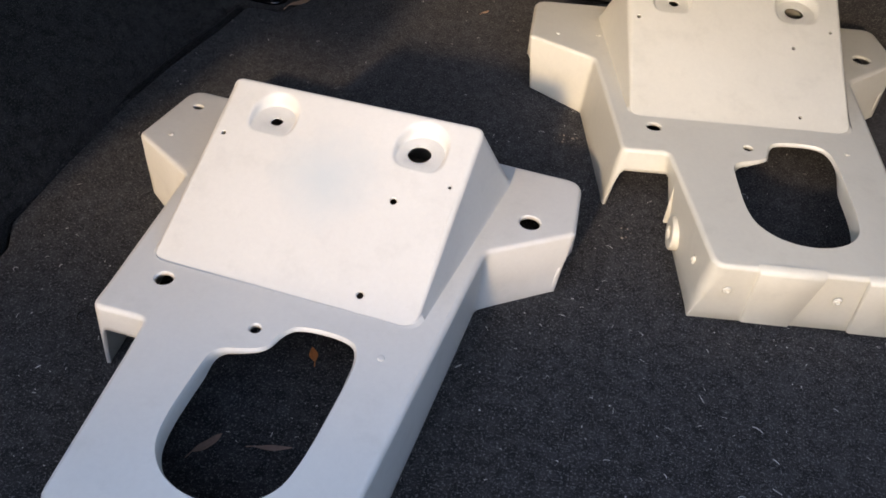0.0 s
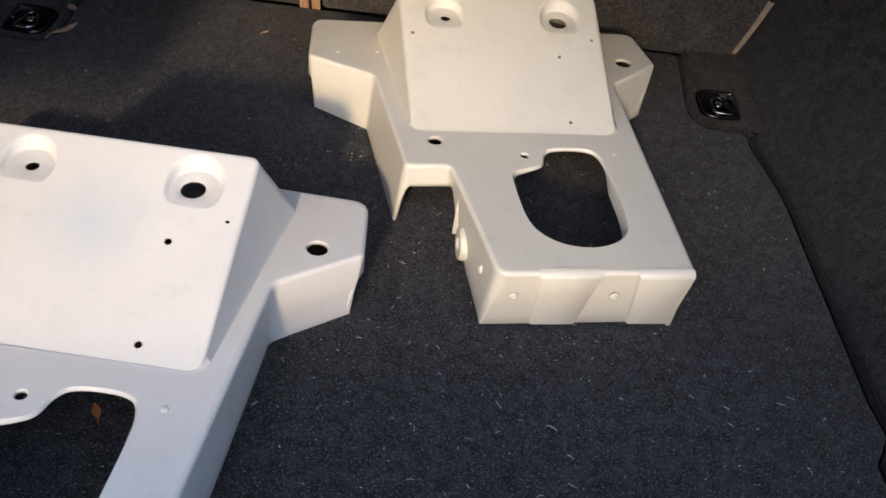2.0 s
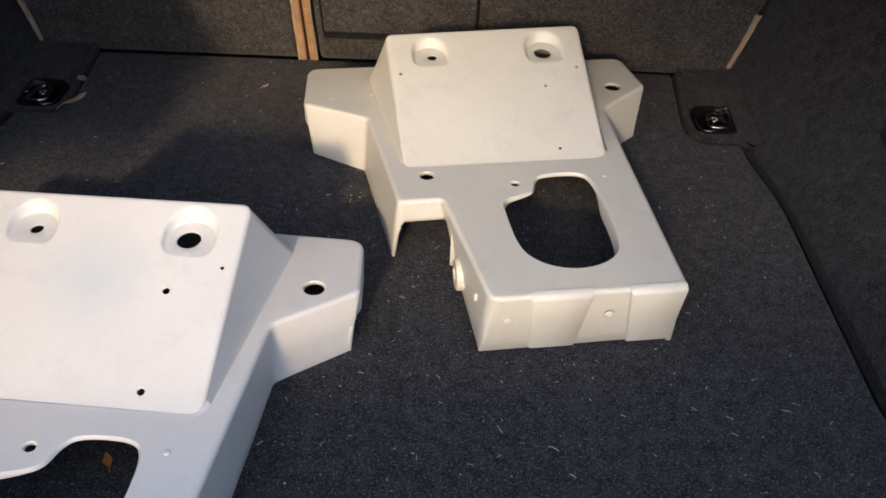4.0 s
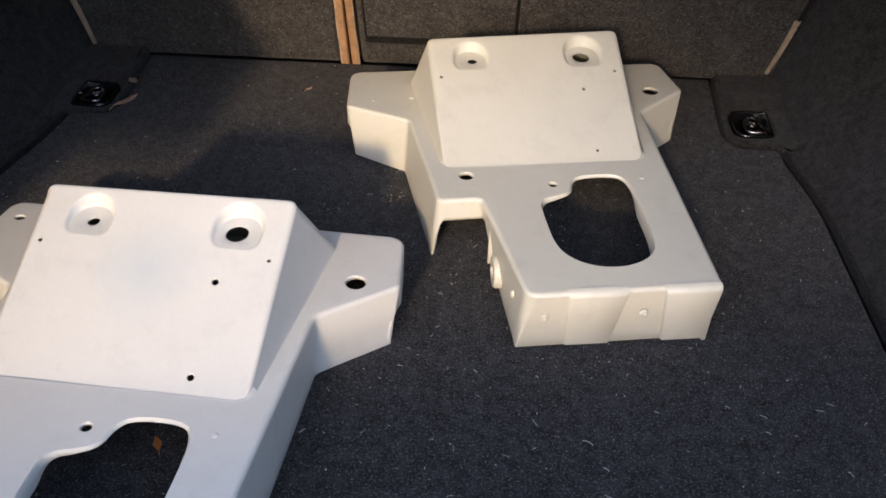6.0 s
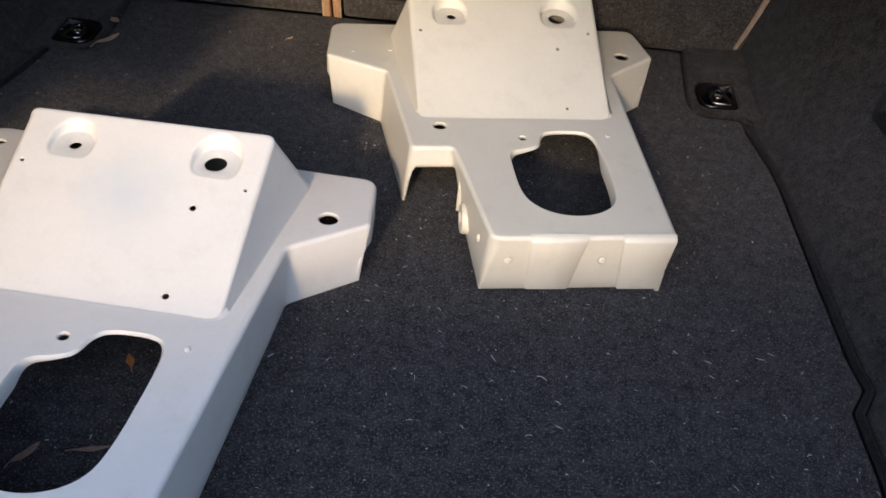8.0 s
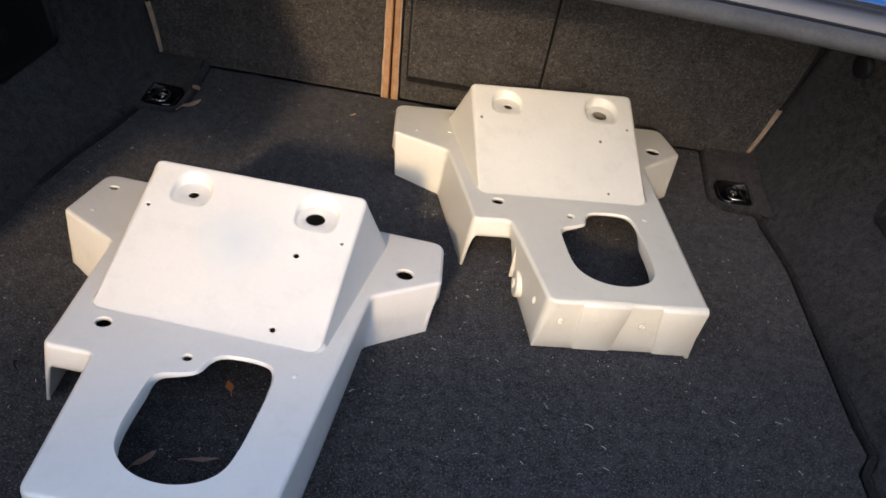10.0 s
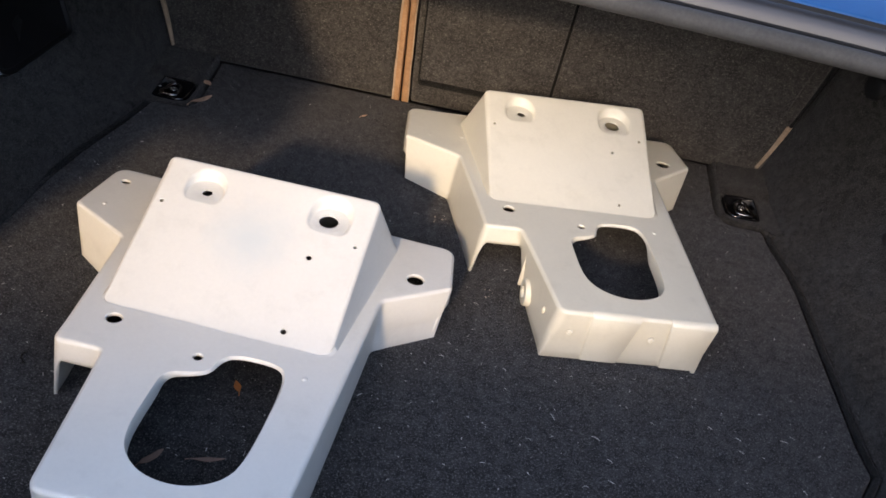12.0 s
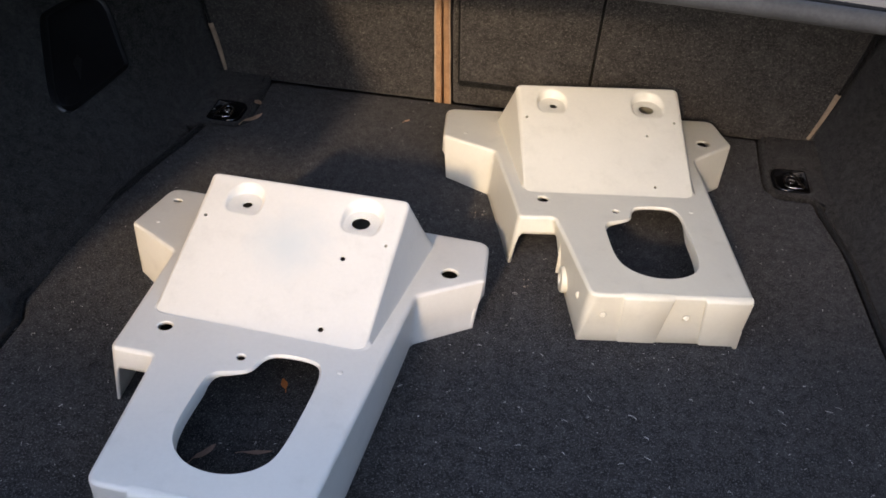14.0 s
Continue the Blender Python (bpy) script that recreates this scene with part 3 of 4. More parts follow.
# unseen flanges; the left one reaches inwards to shade the seat back
for name, edge in (("rim_left", [(-0.42, -1.06), (-0.10, -1.06), (0.04, -0.97), (0.07, -0.90), (0.06, -0.61), (0.06, -0.36), (-0.42, -0.36)]),
                   ("rim_right", [(1.13, -1.06), (1.42, -1.06), (1.42, -0.36), (1.16, -0.36), (1.15, -0.50), (1.13, -0.85)])):
    bm = bmesh.new()
    prism(bm, fillet(edge, [0.02] * len(edge), 5), 0.42, 0.44, 0.005)
    tagged(new(name, finish(name, bm, M_BODY)), "plain unseen flange at the boot opening, its edge set to bound the sunlight", "car body", kind="structure")
# unseen corner blocks, stepped to limit where sun enters the boot
for name, x0, x1, lip in (("corner_left", -0.42, -0.13, -0.11), ("corner_right", 1.13, 1.42, 1.115)):
    bm = bmesh.new()
    box(bm, x0, x1, -1.055, -1.00, 0.0, 0.42, 0.006)
    box(bm, min(x0, lip), max(x1, lip), -1.058, -0.997, 0.285, 0.445, 0.02, 3)
    # extra block added to shade the mat's far left corner
    if x1 < 0:
        box(bm, x1 - 0.02, 0.05, -1.056, -0.999, 0.365, 0.443, 0.02, 3)
    tagged(new(name, finish(name, bm, M_BODY)), "plain unseen rear corner block that bounds the sunlight", "car body", kind="structure")
for name, x0, x1 in (("body_left", -0.46, -0.42), ("body_right", 1.42, 1.46)):
    bm = bmesh.new()
    box(bm, x0, x1, -1.06, 0.30, -0.62, 0.46, 0.006)
    tagged(new(name, finish(name, bm, M_BLUE)), "plain blue painted wing of the car", "car body", kind="structure")
bm = bmesh.new()
box(bm, -150, 150, -150, 150, -0.75, -0.62)
tagged(new("ground", finish("ground", bm, M_GROUND, 0)), "plain asphalt under the car", "ground", kind="structure")


def shade_tree(x, y, base):
    """An unseen tree added behind the wall; its crown shades one corner of the boot."""
    r = random.Random(23)
    root = empty("tree", pose(x, y, base), "unseen young green tree added to shade a corner of the boot", "tree")
    bm = bmesh.new()
    rows = []
    for k in range(13):
        f = k / 12
        cx, cy, rad = 0.05 * math.sin(3.1 * f), 0.04 * math.sin(2.2 * f + 0.6) - 0.0226, 0.060 * (1 - 0.80 * f) + 0.03 * math.exp(-f * 14)
        rows.append(ring(bm, [(cx + rad * math.cos(2 * math.pi * q / 10), cy + rad * math.sin(2 * math.pi * q / 10), 4.06 * f) for q in range(10)]))
    for a_, b_ in zip(rows, rows[1:]):
        skin(bm, a_, b_)
    bm.faces.new(rows[-1]), bm.faces.new(list(reversed(rows[0])))
    part("trunk", bm, M_BARK, root)
    tips = []
    for k in range(13):
        turn, z0 = k * 2.4, 2.48 + 0.09 * k
        reach = 0.35 - 0.008 * k
        pts = [(0.03 + reach * f * math.cos(turn + 0.3 * f), reach * 0.9 * f * math.sin(turn + 0.3 * f), z0 + 0.30 * f * f + 0.12 * f) for f in (0, 0.25, 0.5, 0.75, 1.0)]
        bm = bmesh.new()
        tube(bm, pts, 0.012 - 0.0005 * k, 6)
        part("limb", bm, M_BARK, root)
        tips += [Vector(p) for p in pts[2:]]
    bm = bmesh.new()
    for _ in range(9500):
        p = r.choice(tips) + Vector((r.gauss(0, 0.11), r.gauss(0, 0.11), r.gauss(0.02, 0.12)))
        # leaves outside these bounds are dropped, which shapes the crown's shadow
        if p.z < (2.84 if p.x > -0.20 else 3.0) or not -0.36 < p.x < 0.36:
            continue
        ln, m = r.uniform(0.055, 0.095), Matrix.Rotation(r.uniform(0, 6.28), 4, "Z") @ Matrix.Rotation(r.uniform(-1.0, 1.0), 4, "X") @ Matrix.Rotation(r.uniform(-0.9, 0.5), 4, "Y")
        vs = [bm.verts.new(p + (m @ Vector(q)) * ln) for q in ((0, 0, 0), (0.4, 0.24, 0.05), (1, 0, -0.06), (0.4, -0.24, 0.05), (0.45, 0, 0))]
        for q in ((0, 4, 1), (1, 4, 2), (0, 3, 4), (3, 2, 4)):
            bm.faces.new([vs[i] for i in q])
    crown = part("crown", bm, M_FOLIAGE, root, smooth=0)
    tagged(crown, "loose crown of small green leaves", kind="stuff")


shade_tree(0.100, -5.20, -0.62)
# unseen wall added behind the car; its top sets the shadow line
bm = bmesh.new()
box(bm, -7.0, 7.0, -2.23, -2.03, -0.63, 0.551, 0.01)
box(bm, -7.0, 7.0, -2.26, -2.00, 0.551, 0.611, 0.008)
place_on(bm, pose(0.05, -2.0, 0, 0, 0, 11) @ pose(-0.05, 2.0, 0))
tagged(new("wall_shade", finish("wall_shade", bm, M_RENDER)), "plain unseen wall added behind the car to shade the front of the boot", "wall", kind="structure")


# ---- side vent and side cover ----
def side_vent():
    """A louvred vent that follows the right-hand trim; corners in (y, z), far end first."""
    far, near = (Vector((-0.197, 0.098)), Vector((-0.086, 0.180))), (Vector((-0.505, 0.103)), Vector((-0.415, 0.188)))
    centre = Vector((-0.30, 0.136))
    root = empty("side_vent", pose(side_x(*centre), *centre), "black plastic louvred vent set into the side trim", "vent")
    inv = Matrix.Translation(root.location).inverted()

    def at(u, v):
        return far[0].lerp(far[1], v).lerp(near[0].lerp(near[1], v), u)

    def skinned(p, off):
        return (side_x(p.x, p.y) - off, p.x, p.y)
    loop = fillet([far[0], far[1], near[1], near[0]], [0.022, 0.016, 0.016, 0.022], 7)
    mid = sum(loop, Vector((0, 0))) / len(loop)
    bm = bmesh.new()
    last = None
    for k, off in ((1.0, -0.02), (1.0, 0.002), (0.992, 0.005), (0.982, 0.0062), (0.970, 0.005), (0.960, -0.006), (0.5, -0.006), (0.1, -0.006)):
        nxt = ring(bm, [skinned(mid + (p - mid) * k, off) for p in loop])
        if last:
            skin(bm, last, nxt)
        last = nxt
    bm.faces.new(last)
    place_on(bm, inv)
    part("frame", bm, M_VENT, root)
    n = 8
    for k in range(n):
        v0, dv = 0.06 + 0.88 * k / n, 0.88 / n
        bm = bmesh.new()
        rows = []
        for q in range(21):
            f = q / 20
            end = min(1.0, min(f, 1 - f) / 0.06)
            u = 0.026 + 0.948 * f + (0.012 if k in (0, n - 1) else 0.0) * (1 - end)
            rows.append(ring(bm, [skinned(at(u, v0 + dv * w), -0.007 + (h + 0.007) * math.sqrt(max(0.0, 1 - (1 - end) ** 2))) for w, h in ((0.02, -0.007), (0.05, 0.002), (0.20, 0.0068), (0.45, 0.0086), (0.72, 0.0070), (0.90, 0.0020), (0.93, -0.007))]))
        for a_, b_ in zip(rows, rows[1:]):
            skin(bm, a_, b_)
        bm.faces.new(rows[0]), bm.faces.new(list(reversed(rows[-1])))
        place_on(bm, inv)
        part("slat", bm, M_VENT, root)


side_vent()


def trim_clip(y, z):
    bm = bmesh.new()
    last = None
    for r, off in ((1.0, -0.004), (1.0, 0.004), (0.93, 0.008), (0.75, 0.0095), (0.45, 0.0098), (0.12, 0.0098)):
        pts = [(y + 0.015 * r * math.cos(q), z + 0.019 * r * math.sin(q) + 0.004 * r * math.cos(q)) for q in (2 * math.pi * k / 22 for k in range(22))]
        nxt = ring(bm, [(side_x(a_, b_) - off, a_, b_) for a_, b_ in pts])
        if last:
            skin(bm, last, nxt)
        last = nxt
    bm.faces.new(last)
    ob = thing("trim_clip", bm, M_COVER, "domed black plastic clip holding the side trim", "clip")
    return ob


trim_clip(0.041, 0.236)


def side_cover(outline):
    """A black pocket cover that follows the left-hand trim; outline in (y, z)."""
    loop = fillet(outline, [0.022, 0.020, 0.026, 0.030], 7)
    mid = sum(loop, Vector((0, 0))) / len(loop)
    root = empty("side_cover", pose(1.0 - side_x(mid.x, mid.y), mid.x, mid.y), "plain black plastic cover set into the side trim", "cover")
    inv = Matrix.Translation(root.location).inverted()

    def rows(bm, steps):
        last = None
        for k, off in steps:
            pts = [mid + (p - mid) * k for p in loop]
            nxt = ring(bm, [(1.0 - side_x(p.x, p.y) + off, p.x, p.y) for p in pts])
            if last:
                skin(bm, last, nxt)
            last = nxt
        bm.faces.new(last)
        place_on(bm, inv)
    bm = bmesh.new()
    rows(bm, ((1.0, -0.02), (1.0, 0.003), (0.99, 0.006), (0.97, 0.0095), (0.94, 0.0095), (0.925, 0.004), (0.90, 0.003)))
    part("frame", bm, M_BLACK, root, "smooth black rim")
    bm = bmesh.new()
    rows(bm, ((0.905, -0.010), (0.905, 0.0045), (0.89, 0.006), (0.7, 0.0065), (0.5, 0.007), (0.3, 0.007), (0.1, 0.007)))
    part("lid", bm, M_COVER, root)


side_cover([(-0.314, 0.097), (-0.087, 0.101), (-0.026, 0.215), (-0.142, 0.199)])


# ---- the moulded panels ----
def deck_z(y):
    return 0.0884 - 0.0417 * y


def plat_z(y):
    return -0.0150 + 0.4114 * y + 0.0013 * math.exp(-max(0.0, y - 0.2195) / 0.012)


def panel(mat, plain=False):
    """plain: the outer corner keeps its moulding pip and the wedge has smaller pilot holes."""
    root = empty("moulded_panel", pose(0, 0, 0), "off-white moulded fibreglass bracket panel lying on the mat", "panel", "moulded panels")
    bm = bmesh.new()
    corners = [(-0.097, -0.014), (0.099, -0.011), (0.114, 0.344), (0.188, 0.403), (0.187, 0.413), (0.179, 0.489), (-0.267, 0.487), (-0.2725, 0.397), (-0.273, 0.387), (-0.193, 0.342),
               (-0.1735, 0.184), (-0.171, 0.155), (-0.122, 0.157), (-0.116, 0.120)]
    radii = [0.014, 0.009, 0.016, 0.012, 0.0, 0.018, 0.018, 0.0, 0.014, 0.014, 0.0, 0.009, 0.009, 0.0]
    loop = inset(fillet(corners, radii, 5), -0.0015)

    def hem(i):
        c = i // 6
        if (c == 3 and i % 6 > 1) or (c == 8 and i % 6 < 4):
            return 0.040
        if c == 11:
            return (0.0, 0.0, 0.0, 0.030, 0.047, 0.053)[i % 6]
        return {0: 0.0085, 1: 0.0065, 12: 0.053, 4: 0.040, 5: 0.028, 6: 0.028, 7: 0.040}.get(c, 0.0)

    def foot(i):
        p = loop[i]
        x, y, z = p.x, p.y, hem(i)
        f, c = 1 - z / 0.08, i // 6
        if c in (0, 1):
            y += 0.012 * f
        if c in (12, 13, 0):
            x += (-0.104 - 0.03 * y - x) * f
        elif c in (9, 10, 11):
            x -= 0.006 * f
        elif c in (1, 2):
            x += (0.003 if c == 1 else -0.002) * f
        if c in (3, 8):
            x -= math.copysign(0.006, x) * f
            y -= (0.014 if c == 3 else 0.006) * f
        if c in (2, 9):
            y -= 0.008 * f
        x += 0.0012 * noise.noise((x * 60, y * 60, 1.7))
        y += 0.0010 * noise.noise((x * 60, y * 60, 5.3))
        if z > 0.001:
            z += 0.0022 * noise.noise((x * 55, y * 55, 9.1))
        return x, y, z

    def wave(x, y):
        """Slight unevenness of hand-laid fibreglass."""
        return 0.0005 * noise.noise((x * 24, y * 24, 2.0))

    R = 0.0048
    last = ring(bm, [foot(i) for i in range(len(loop))])
    # the skirt is a little hollow, and the wings' ends step in above the mat
    for lift in (0.18, 0.36, 0.44, 0.52, 0.80):
        pts = []
        for i, p in enumerate(loop):
            fx, fy, fz = foot(i)
            tz = deck_z(p.y) - R
            x, y, z = fx + (p.x - fx) * lift, fy + (p.y - fy) * lift, fz + (tz - fz) * lift
            if i // 6 in (3, 8) and hem(i) == 0.0 and lift < 0.5:
                x -= math.copysign(0.0042, x)
            pts.append((x + 0.0004 * noise.noise((x * 40, y * 40, z * 40)), y + 0.0004 * noise.noise((y * 40, z * 40, x * 40)), z))
        nxt = ring(bm, pts)
        skin(bm, last, nxt)
        last = nxt
    for k in range(6):
        q = math.pi / 2 * k / 5
        nxt = ring(bm, [(p.x, p.y, deck_z(p.y) - R + R * math.sin(q)) for p in inset(loop, R * (1 - math.cos(q)))])
        skin(bm, last, nxt)
        last = nxt
    deck_rim = last
    # raised wedge
    base = fillet([(-0.1600, 0.2190), (0.0885, 0.2230), (0.1125, 0.4690), (-0.187, 0.465)], [0.018, 0.018, 0.016, 0.016], 9)
    crown = fillet([(-0.1585, 0.2225), (0.0860, 0.2265), (0.0870, 0.4195), (-0.1670, 0.4130)], [0.016, 0.016, 0.011, 0.011], 9)
    low = ring(bm, [(p.x, p.y, deck_z(p.y)) for p in base])
    heights = [max(0.0006, plat_z(c.y) - deck_z(p.y)) for p, c in zip(base, crown)]
    rounds = [min(0.0150 + (0.0055 - 0.0150) * smoothstep(0.392, 0.410, c.y), 0.62 * h) for c, h in zip(crown, heights)]
    last = low
    for lift, run in ((0.015, 0.045), (0.055, 0.095), (0.16, 0.20), (0.45, 0.48), (0.72, 0.735)):
        nxt = ring(bm, [(*p.lerp(c, run), deck_z(p.y) + lift * (h - r)) for p, c, h, r in zip(base, crown, heights, rounds)])
        skin(bm, last, nxt)
        last = nxt
    moved = inset(crown, 0.01)
    for k in range(7):
        q = math.pi / 2 * k / 6
        pts = []
        for c, d, r in zip(crown, moved, rounds):
            e = c.lerp(d, r / 0.01 * (1 - math.cos(q)))
            pts.append((e.x, e.y, plat_z(e.y) - r + r * math.sin(q)))
        nxt = ring(bm, pts)
        skin(bm, last, nxt)
        last = nxt
    top_rim = last
    # deck openings
    window = [(-0.0555, 0.1485), (-0.032, 0.1550), (-0.0175, 0.1625), (-0.0135, 0.183), (-0.002, 0.1950), (0.042, 0.1960), (0.0525, 0.181), (0.0540, 0.148), (0.0525, 0.064), (0.041, 0.0385), (0.015, 0.0245), (-0.014, 0.0245), (-0.038, 0.0365), (-0.054, 0.061), (-0.0565, 0.122)]
    win = [Vector(p) for p in window]
    for _ in range(3):
        win = [q for a_, b_ in zip(win, win[1:] + win[:1]) for q in (a_.lerp(b_, 0.25), a_.lerp(b_, 0.75))]
    win.reverse()
    w0 = ring(bm, [(p.x, p.y, deck_z(p.y)) for p in inset(win, -0.0012)])
    w1 = ring(bm, [(p.x, p.y, deck_z(p.y) - 0.0025) for p in win])
    w2 = ring(bm, [(p.x, p.y, deck_z(p.y) - 0.0035 - 0.0125 * (1 - smoothstep(0.125, 0.16, p.y))) for p in inset(win, 0.001)])
    skin(bm, w0, w1), skin(bm, w1, w2)
    openings = [w0]
    for x, y, r, oval in ((-0.134, 0.2035, 0.0080, 0.95), (-0.0357, 0.1787, 0.0046, 1.0), (0.1437, 0.4025, 0.0104, 1.0), (-0.2455, 0.4565, 0.0055, 0.8))[:4 - plain]:
        o0 = ring(bm, [(p.x, p.y, deck_z(p.y)) for p in circle(x, y, r + 0.0012, 20, oval)])
        o1 = ring(bm, [(p.x, p.y, deck_z(p.y) - 0.0012) for p in circle(x, y, r, 20, oval)])
        o2 = ring(bm, [(p.x, p.y, deck_z(p.y) - 0.0040) for p in circle(x, y, r * 0.97, 20, oval)])
        skin(bm, o0, o1), skin(bm, o1, o2)
        openings.append(o0)
    fill(bm, [deck_rim, low] + openings, 0.013, lambda x, y: deck_z(y) + wave(x, y))
    # dished seats and holes in the wedge
    holes = []
    for cx, cy, hole, hx, hy, RR in ((-0.1115, 0.3810, 0.0060, -0.1090, 0.3795, 0.0228), (0.0355, 0.3840, 0.0112, 0.034, 0.3820, 0.0250)):
        last = None
        for k, (s, wall) in enumerate(((1.14, 1.0), (1.08, 0.985), (1.03, 0.93), (0.99, 0.80), (0.955, 0.55), (0.925, 0.28), (0.89, 0.09), (0.85, 0.0), (0.78, 0.0), (0.0, 0.0))):
            pts = squarish(cx, cy, RR * s, 36) if s else circle(hx, hy, hole, 36)
            zz = []
            for p in pts:
                d = max(0.0, plat_z(p.y) - plat_z(0.3610) - 0.13 * (p.y - 0.3610))
                zz.append((p.x, p.y, plat_z(p.y) - d * (1 - wall) if d > 0 else plat_z(p.y)))
            nxt = ring(bm, zz)
            if last:
                skin(bm, last, nxt)
            else:
                holes.append(nxt)
            last = nxt
    small = 0.0015 if plain else 0.0027
    for x, y, r in ((0.0283, 0.3283, small), (0.0728, 0.3537, 0.0013), (0.0308, 0.2412, small), (-0.151, 0.352, 0.0015)):
        o0 = ring(bm, [(p.x, p.y, plat_z(p.y)) for p in circle(x, y, r + 0.001, 16)])
        o1 = ring(bm, [(p.x, p.y, plat_z(p.y) - 0.001) for p in circle(x, y, r, 16)])
        skin(bm, o0, o1)
        holes.append(o0)
    fill(bm, [top_rim] + holes, 0.013, lambda x, y: plat_z(y) + wave(x, y))
    shell = part("shell", bm, mat, root, smooth=32)
    sol = shell.modifiers.new("thickness", "SOLIDIFY")
    sol.thickness, sol.offset = 0.0035, -1.0
    wnm = shell.modifiers.new("normals", "WEIGHTED_NORMAL")
    wnm.keep_sharp = True

    # end flange: two proud pads, the studs between them and a tab
    def face_y(z):
        return -0.0157 + 0.0120 * (1 - z / 0.082)
    for xa, xb, xc, xd in ((-0.0510, -0.0050, -0.0575, 0.0032), (0.0525, 0.0985, 0.0410, 0.0985)):
        bm = bmesh.new()
        last = None
        for z, proud in ((0.0080, 0.0021), (0.03, 0.0022), (0.06, 0.0022), (0.0835, 0.0021), (0.0866, 0.0019), (0.0886, 0.0013), (0.0896, 0.0002), (0.0898, -0.003)):
            f = z / 0.086
            xl, xr = xa + (xc - xa) * f, xb + (xd - xb) * f
            bend = max(0.0, z - 0.0841)
            y = face_y(min(z, 0.0841)) + 0.0048 - math.sqrt(max(0.0, 0.0048 ** 2 - bend ** 2))
            nxt = ring(bm, [(xl, y + 0.0016, z), (xl, y - 0.2 * proud, z), (xl + 0.0016, y - proud, z), (xr - 0.0016, y - proud, z), (xr, y - 0.2 * proud, z), (xr, y + 0.0016, z)])
            if last:
                skin(bm, last, nxt, False)
            last = nxt
        part("end_pad", bm, mat, root, smooth=50)
    for x, z in ((-0.078, 0.0567), (0.0236, 0.0567)):
        bm = bmesh.new()
        prof = ((0.0046, 0.0), (0.0043, 0.0009), (0.0034, 0.0016), (0.0022, 0.0016), (0.0015, 0.0004))
        last = None
        for r, h in prof:
            nxt = ring(bm, [(x + r * math.cos(2 * math.pi * k / 14), face_y(z) - 0.0018 - h, z + r * math.sin(2 * math.pi * k / 14)) for k in range(14)])
            if last:
                skin(bm, last, nxt)
            last = nxt
        bm.faces.new(last)
        part("stud", bm, mat, root)
    bm = bmesh.new()
    box(bm, 0.0975, 0.1030, -0.0035, 0.010, 0.0, 0.03, 0.0015)
    part("tab", bm, mat, root)
    # boss on the side wall
    bm = bmesh.new()
    last = None
    for r, out in ((0.0185, -0.003), (0.0182, 0.0040), (0.0168, 0.0062), (0.012, 0.0068), (0.008, 0.0066), (0.006, 0.0036), (0.0035, 0.0036)):
        nxt = ring(bm, [(-0.1085 - out, 0.094 + r * math.cos(2 * math.pi * k / 24), 0.0245 + r * math.sin(2 * math.pi * k / 24)) for k in range(24)])
        if last:
            skin(bm, last, nxt)
        last = nxt
    bm.faces.new(last)
    part("boss", bm, mat, root, "round moulded boss on the side wall")
    bm = bmesh.new()
    box(bm, -0.1160, -0.106, 0.1225, 0.1255, 0.012, 0.074, 0.0012)
    part("rib", bm, mat, root)
    # blind dimples and moulding pips
    for x, y, r in ((0.071, 0.1855, 0.0030),) + (((-0.238, 0.398, 0.0030), (-0.187, 0.403, 0.0032)) if plain else ((-0.244, 0.398, 0.0030),)):
        bm = bmesh.new()
        prism(bm, circle(x, y, r, 14), deck_z(y) - 0.002, deck_z(y) + 0.0009, 0.0008)
        part("pip", bm, mat, root)
    for side, wall, sy, sz in ((-1, 0.1040, 0.026, 0.054), (1, 0.1055, 0.226, 0.027)):
        bm = bmesh.new()
        last = None
        for r, out in ((0.0052, -0.004), (0.0050, 0.0012), (0.0036, 0.0020), (0.0018, 0.0008)):
            nxt = ring(bm, [(side * (wall + out), sy + 0.7 * r * math.cos(2 * math.pi * k / 14), sz + r * math.sin(2 * math.pi * k / 14)) for k in range(14)])
            if last:
                skin(bm, last, nxt)
            last = nxt
        bm.faces.new(last)
        part("stud", bm, mat, root)
    return root


front_panel = panel(M_STAINED)
front_panel.matrix_world = pose(0.3110, -0.8786, 0.0045, math.degrees(-0.0159), math.degrees(0.0108), -3.26)
far_panel = panel(M_PANEL, True)
far_panel.matrix_world = pose(0.7455, -0.4806, -0.0010, math.degrees(0.0130), math.degrees(-0.0013), 8.74)
tagged(front_panel, "off-white moulded fibreglass panel with a grey-blue rubbed patch")
tagged(far_panel, "cream moulded fibreglass panel lying near the seat backs")


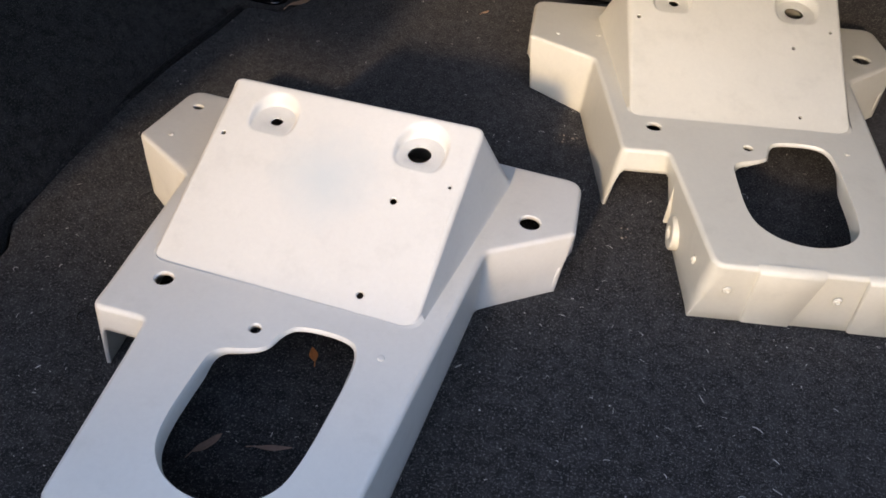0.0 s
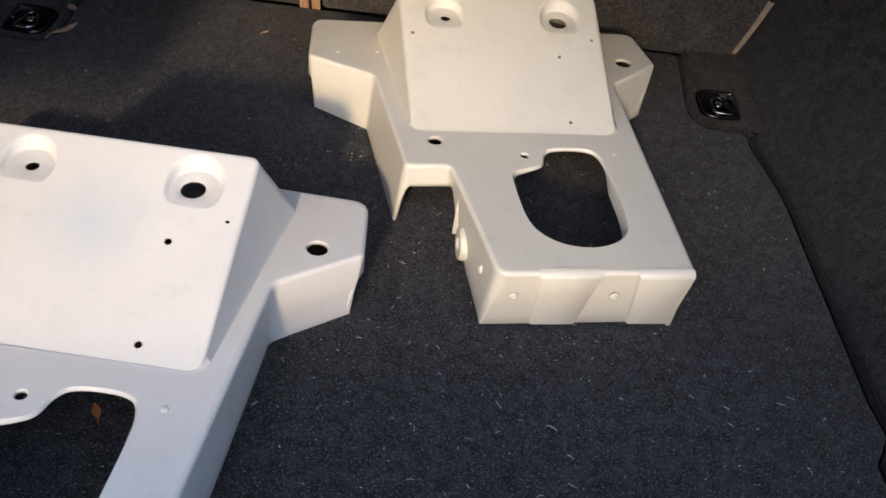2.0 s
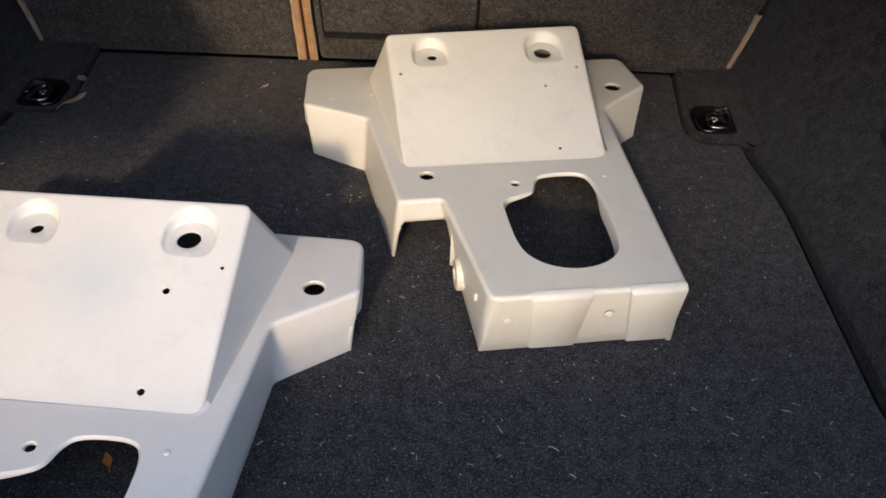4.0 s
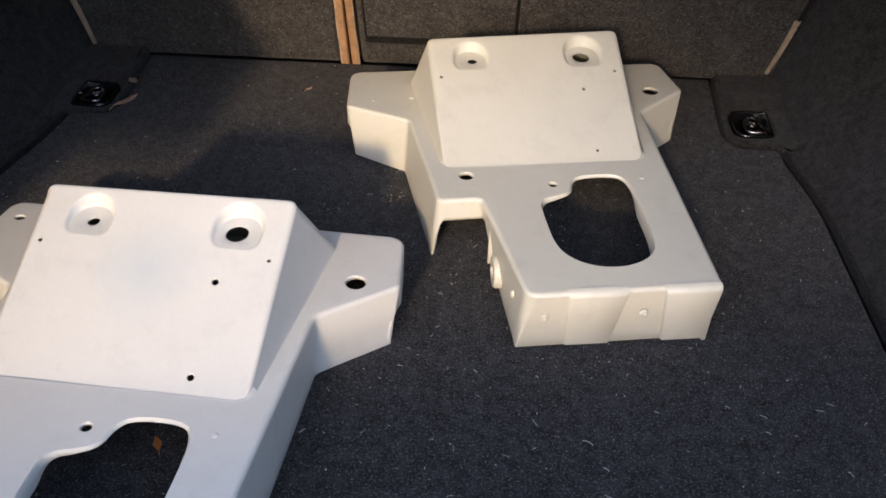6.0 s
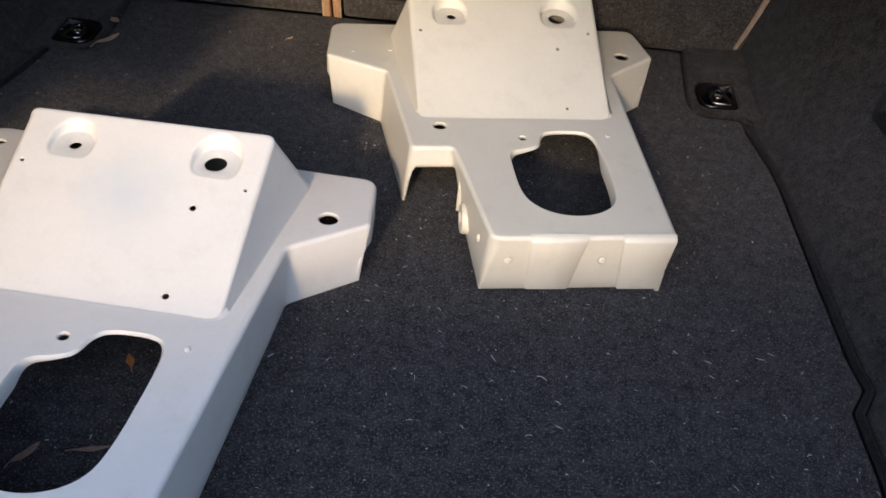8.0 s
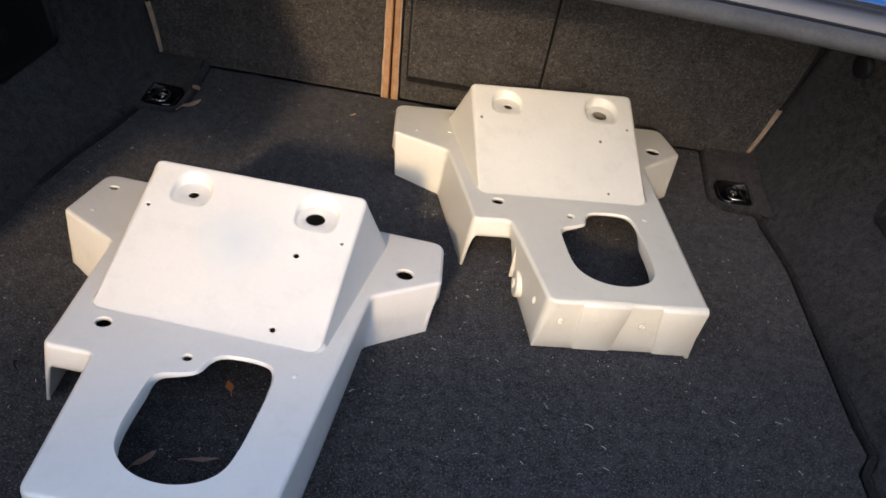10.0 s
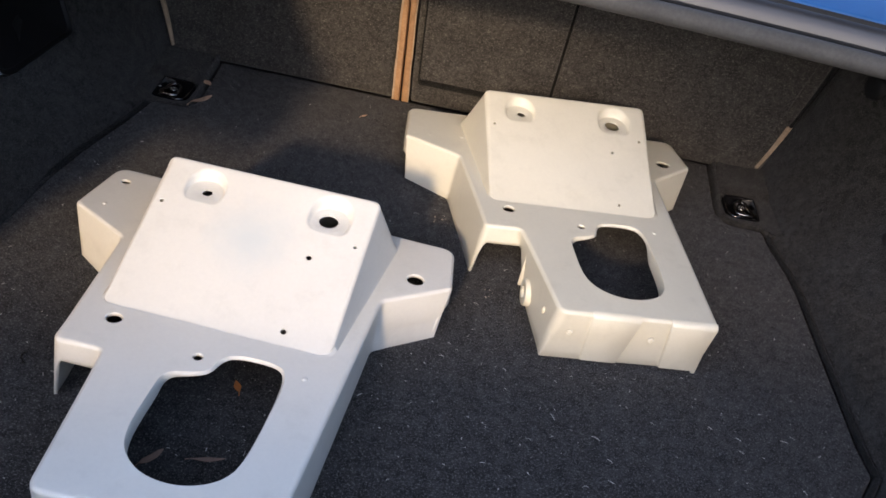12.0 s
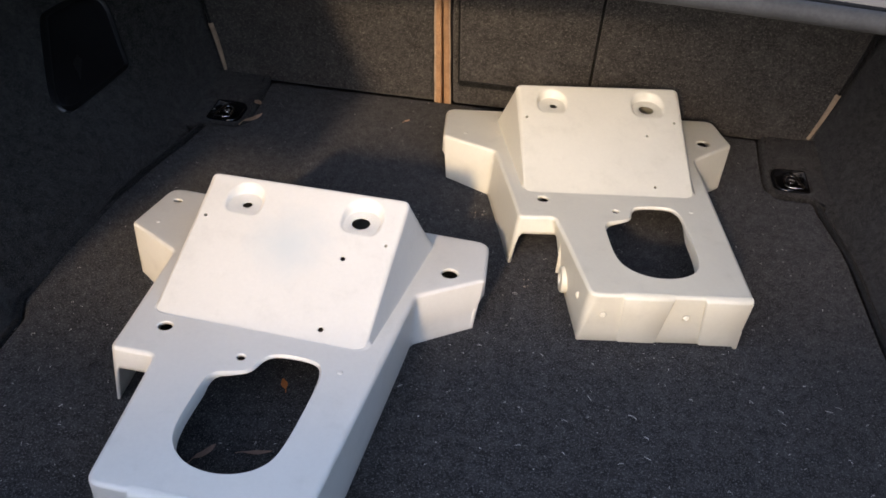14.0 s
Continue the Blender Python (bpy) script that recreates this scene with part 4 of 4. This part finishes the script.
# ---- leaves, crumbs and lint on the mat ----
def leaf(x, y, z, turn, length, width, mat, label, curl=0.35):
    bm = bmesh.new()
    n, rows = 9, []
    for i in range(n + 1):
        f = i / n
        w = width * 0.5 * (math.sin(math.pi * min(1.0, f * 0.97 + 0.02)) ** 0.8) * (1 + 0.12 * math.sin(9 * f + length * 900))
        zc = curl * length * (f - 0.5) ** 2 * 1.2
        rows.append(ring(bm, [(length * (f - 0.5), s * w, 0.0012 + zc + abs(s) * w * curl) for s in (-1, -0.5, 0, 0.5, 1)]))
    for a_, b_ in zip(rows, rows[1:]):
        skin(bm, a_, b_, False)
    tube(bm, [(-length * 0.72, 0.001, 0.001), (-length * 0.5, 0, 0.0015 + curl * length * 0.3), (length * 0.3, 0, 0.0016)], 0.0005, 5)
    ob = thing("leaf", bm, mat, label, "leaf", "fallen leaves", smooth=60)
    ob.modifiers.new("thickness", "SOLIDIFY").thickness = 0.0004
    ob.matrix_world = pose(x, y, z, 0, 0, turn)
    return ob


leaf(0.0615, -0.031, 0.0, 57, 0.042, 0.012, M_LEAF, "curled brown dry leaf beside the lashing eye")
leaf(0.050, 0.031, 0.0, -40, 0.020, 0.012, M_LEAF, "small folded brown dry leaf beside the lashing eye", 0.5)
leaf(0.314, -0.649, 0.0, 118, 0.018, 0.0075, M_ORANGE, "small orange leaf seen through the panel's opening")
leaf(0.264, -0.763, 0.0, 55, 0.028, 0.008, M_PALE, "pale shrivelled leaf under the panel's opening", 0.45)
leaf(0.317, -0.751, 0.0, 14, 0.032, 0.005, M_PALE, "long brown dry leaf under the panel's opening", 0.2)
leaf(0.3266, 0.033, 0.0, 50, 0.013, 0.005, M_LEAF, "tiny curled brown leaf scrap on the mat", 0.6)
rng = random.Random(7)


def crumbs(name, label, count, spread, mat, size, centre=None):
    bm = bmesh.new()
    for _ in range(count):
        if centre:
            x, y = rng.gauss(centre[0], spread), rng.gauss(centre[1], spread)
        else:
            x, y = rng.uniform(-0.02, 1.0), rng.uniform(-0.88, 0.12)
        s = size * rng.uniform(0.5, 1.4)
        bmesh.ops.create_icosphere(bm, subdivisions=1, radius=s, matrix=Matrix.Translation((x, y, s * 0.6)) @ Matrix.Diagonal((rng.uniform(0.6, 1.6), rng.uniform(0.6, 1.6), 0.7, 1)))
    return thing(name, bm, mat, label, "crumbs", kind="stuff", smooth=0)


def lint():
    bm = bmesh.new()
    for k in range(680):
        x, y = rng.uniform(-0.03, 1.02), rng.uniform(-0.89, 0.13)
        if y > -0.25 and rng.random() < 0.6:
            continue
        ln, turn, bend = rng.choice((0.002, 0.002, 0.003, 0.003, 0.004, 0.006)) * rng.uniform(0.7, 1.2), rng.uniform(0, 6.28), rng.uniform(-0.5, 0.5)
        pts = []
        for i in range(4):
            f = i / 3
            pts.append((x + math.cos(turn + bend * f) * ln * f, y + math.sin(turn + bend * f) * ln * f, 0.0007 + 0.0008 * math.sin(math.pi * f)))
        tube(bm, pts, rng.choice((0.0002, 0.00026, 0.00034)), 3)
    return thing("lint", bm, M_LINT, "scattered pale fibres and lint on the mat", "lint", kind="stuff", smooth=0)


lint()
crumbs("grit", "fine pale grit scattered over the mat", 90, 0, M_LINT, 0.0006)
crumbs("leaf_litter", "few pale brown crumbs on the mat", 6, 0.009, M_CRUMB, 0.0011, (0.48, -0.237))
crumbs("leaf_litter", "sparse pale brown crumbs between the panels", 5, 0.010, M_CRUMB, 0.0010, (0.577, -0.387))
for x, y, turn, ln in ((0.713, -0.616, -25, 0.013), (0.664, -0.596, -62, 0.011), (0.853, -0.562, -40, 0.007), (0.886, -0.571, -30, 0.009), (0.886, -0.591, -35, 0.007), (0.943, -0.559, -10, 0.011),
                       (0.728, -0.674, -28, 0.010), (0.699, -0.688, 20, 0.008), (0.667, -0.537, -50, 0.005), (0.983, -0.572, 40, 0.006), (0.921, -0.521, 15, 0.005), (0.759, -0.527, 70, 0.004), (0.540, -0.790, 35, 0.012)):
    ln *= 0.8
    bend = 0.12 * math.sin(turn * 7.0)
    bm = bmesh.new()
    tube(bm, [(-ln / 2, 0, 0.0010), (-ln / 5, ln * bend, 0.0015), (ln / 5, ln * bend * 0.7, 0.0016), (ln / 2, 0, 0.0010)], 0.00042 if ln > 0.0095 else 0.0003, 6)
    ob = thing("splinter", bm, M_LINT, "pale wood splinter lying on the mat", "splinter", "splinters", smooth=60)
    ob.matrix_world = pose(x, y, 0, 0, 0, turn)
bm = bmesh.new()
tube(bm, [(0.0885, -0.659, 0.0008), (0.0850, -0.665, 0.0022), (0.0872, -0.672, 0.0012), (0.0915, -0.674, 0.0024), (0.0950, -0.677, 0.0008)], 0.0006, 6)
thing("thread", bm, M_BLACK, "short curled black thread on the mat", "thread", smooth=60)
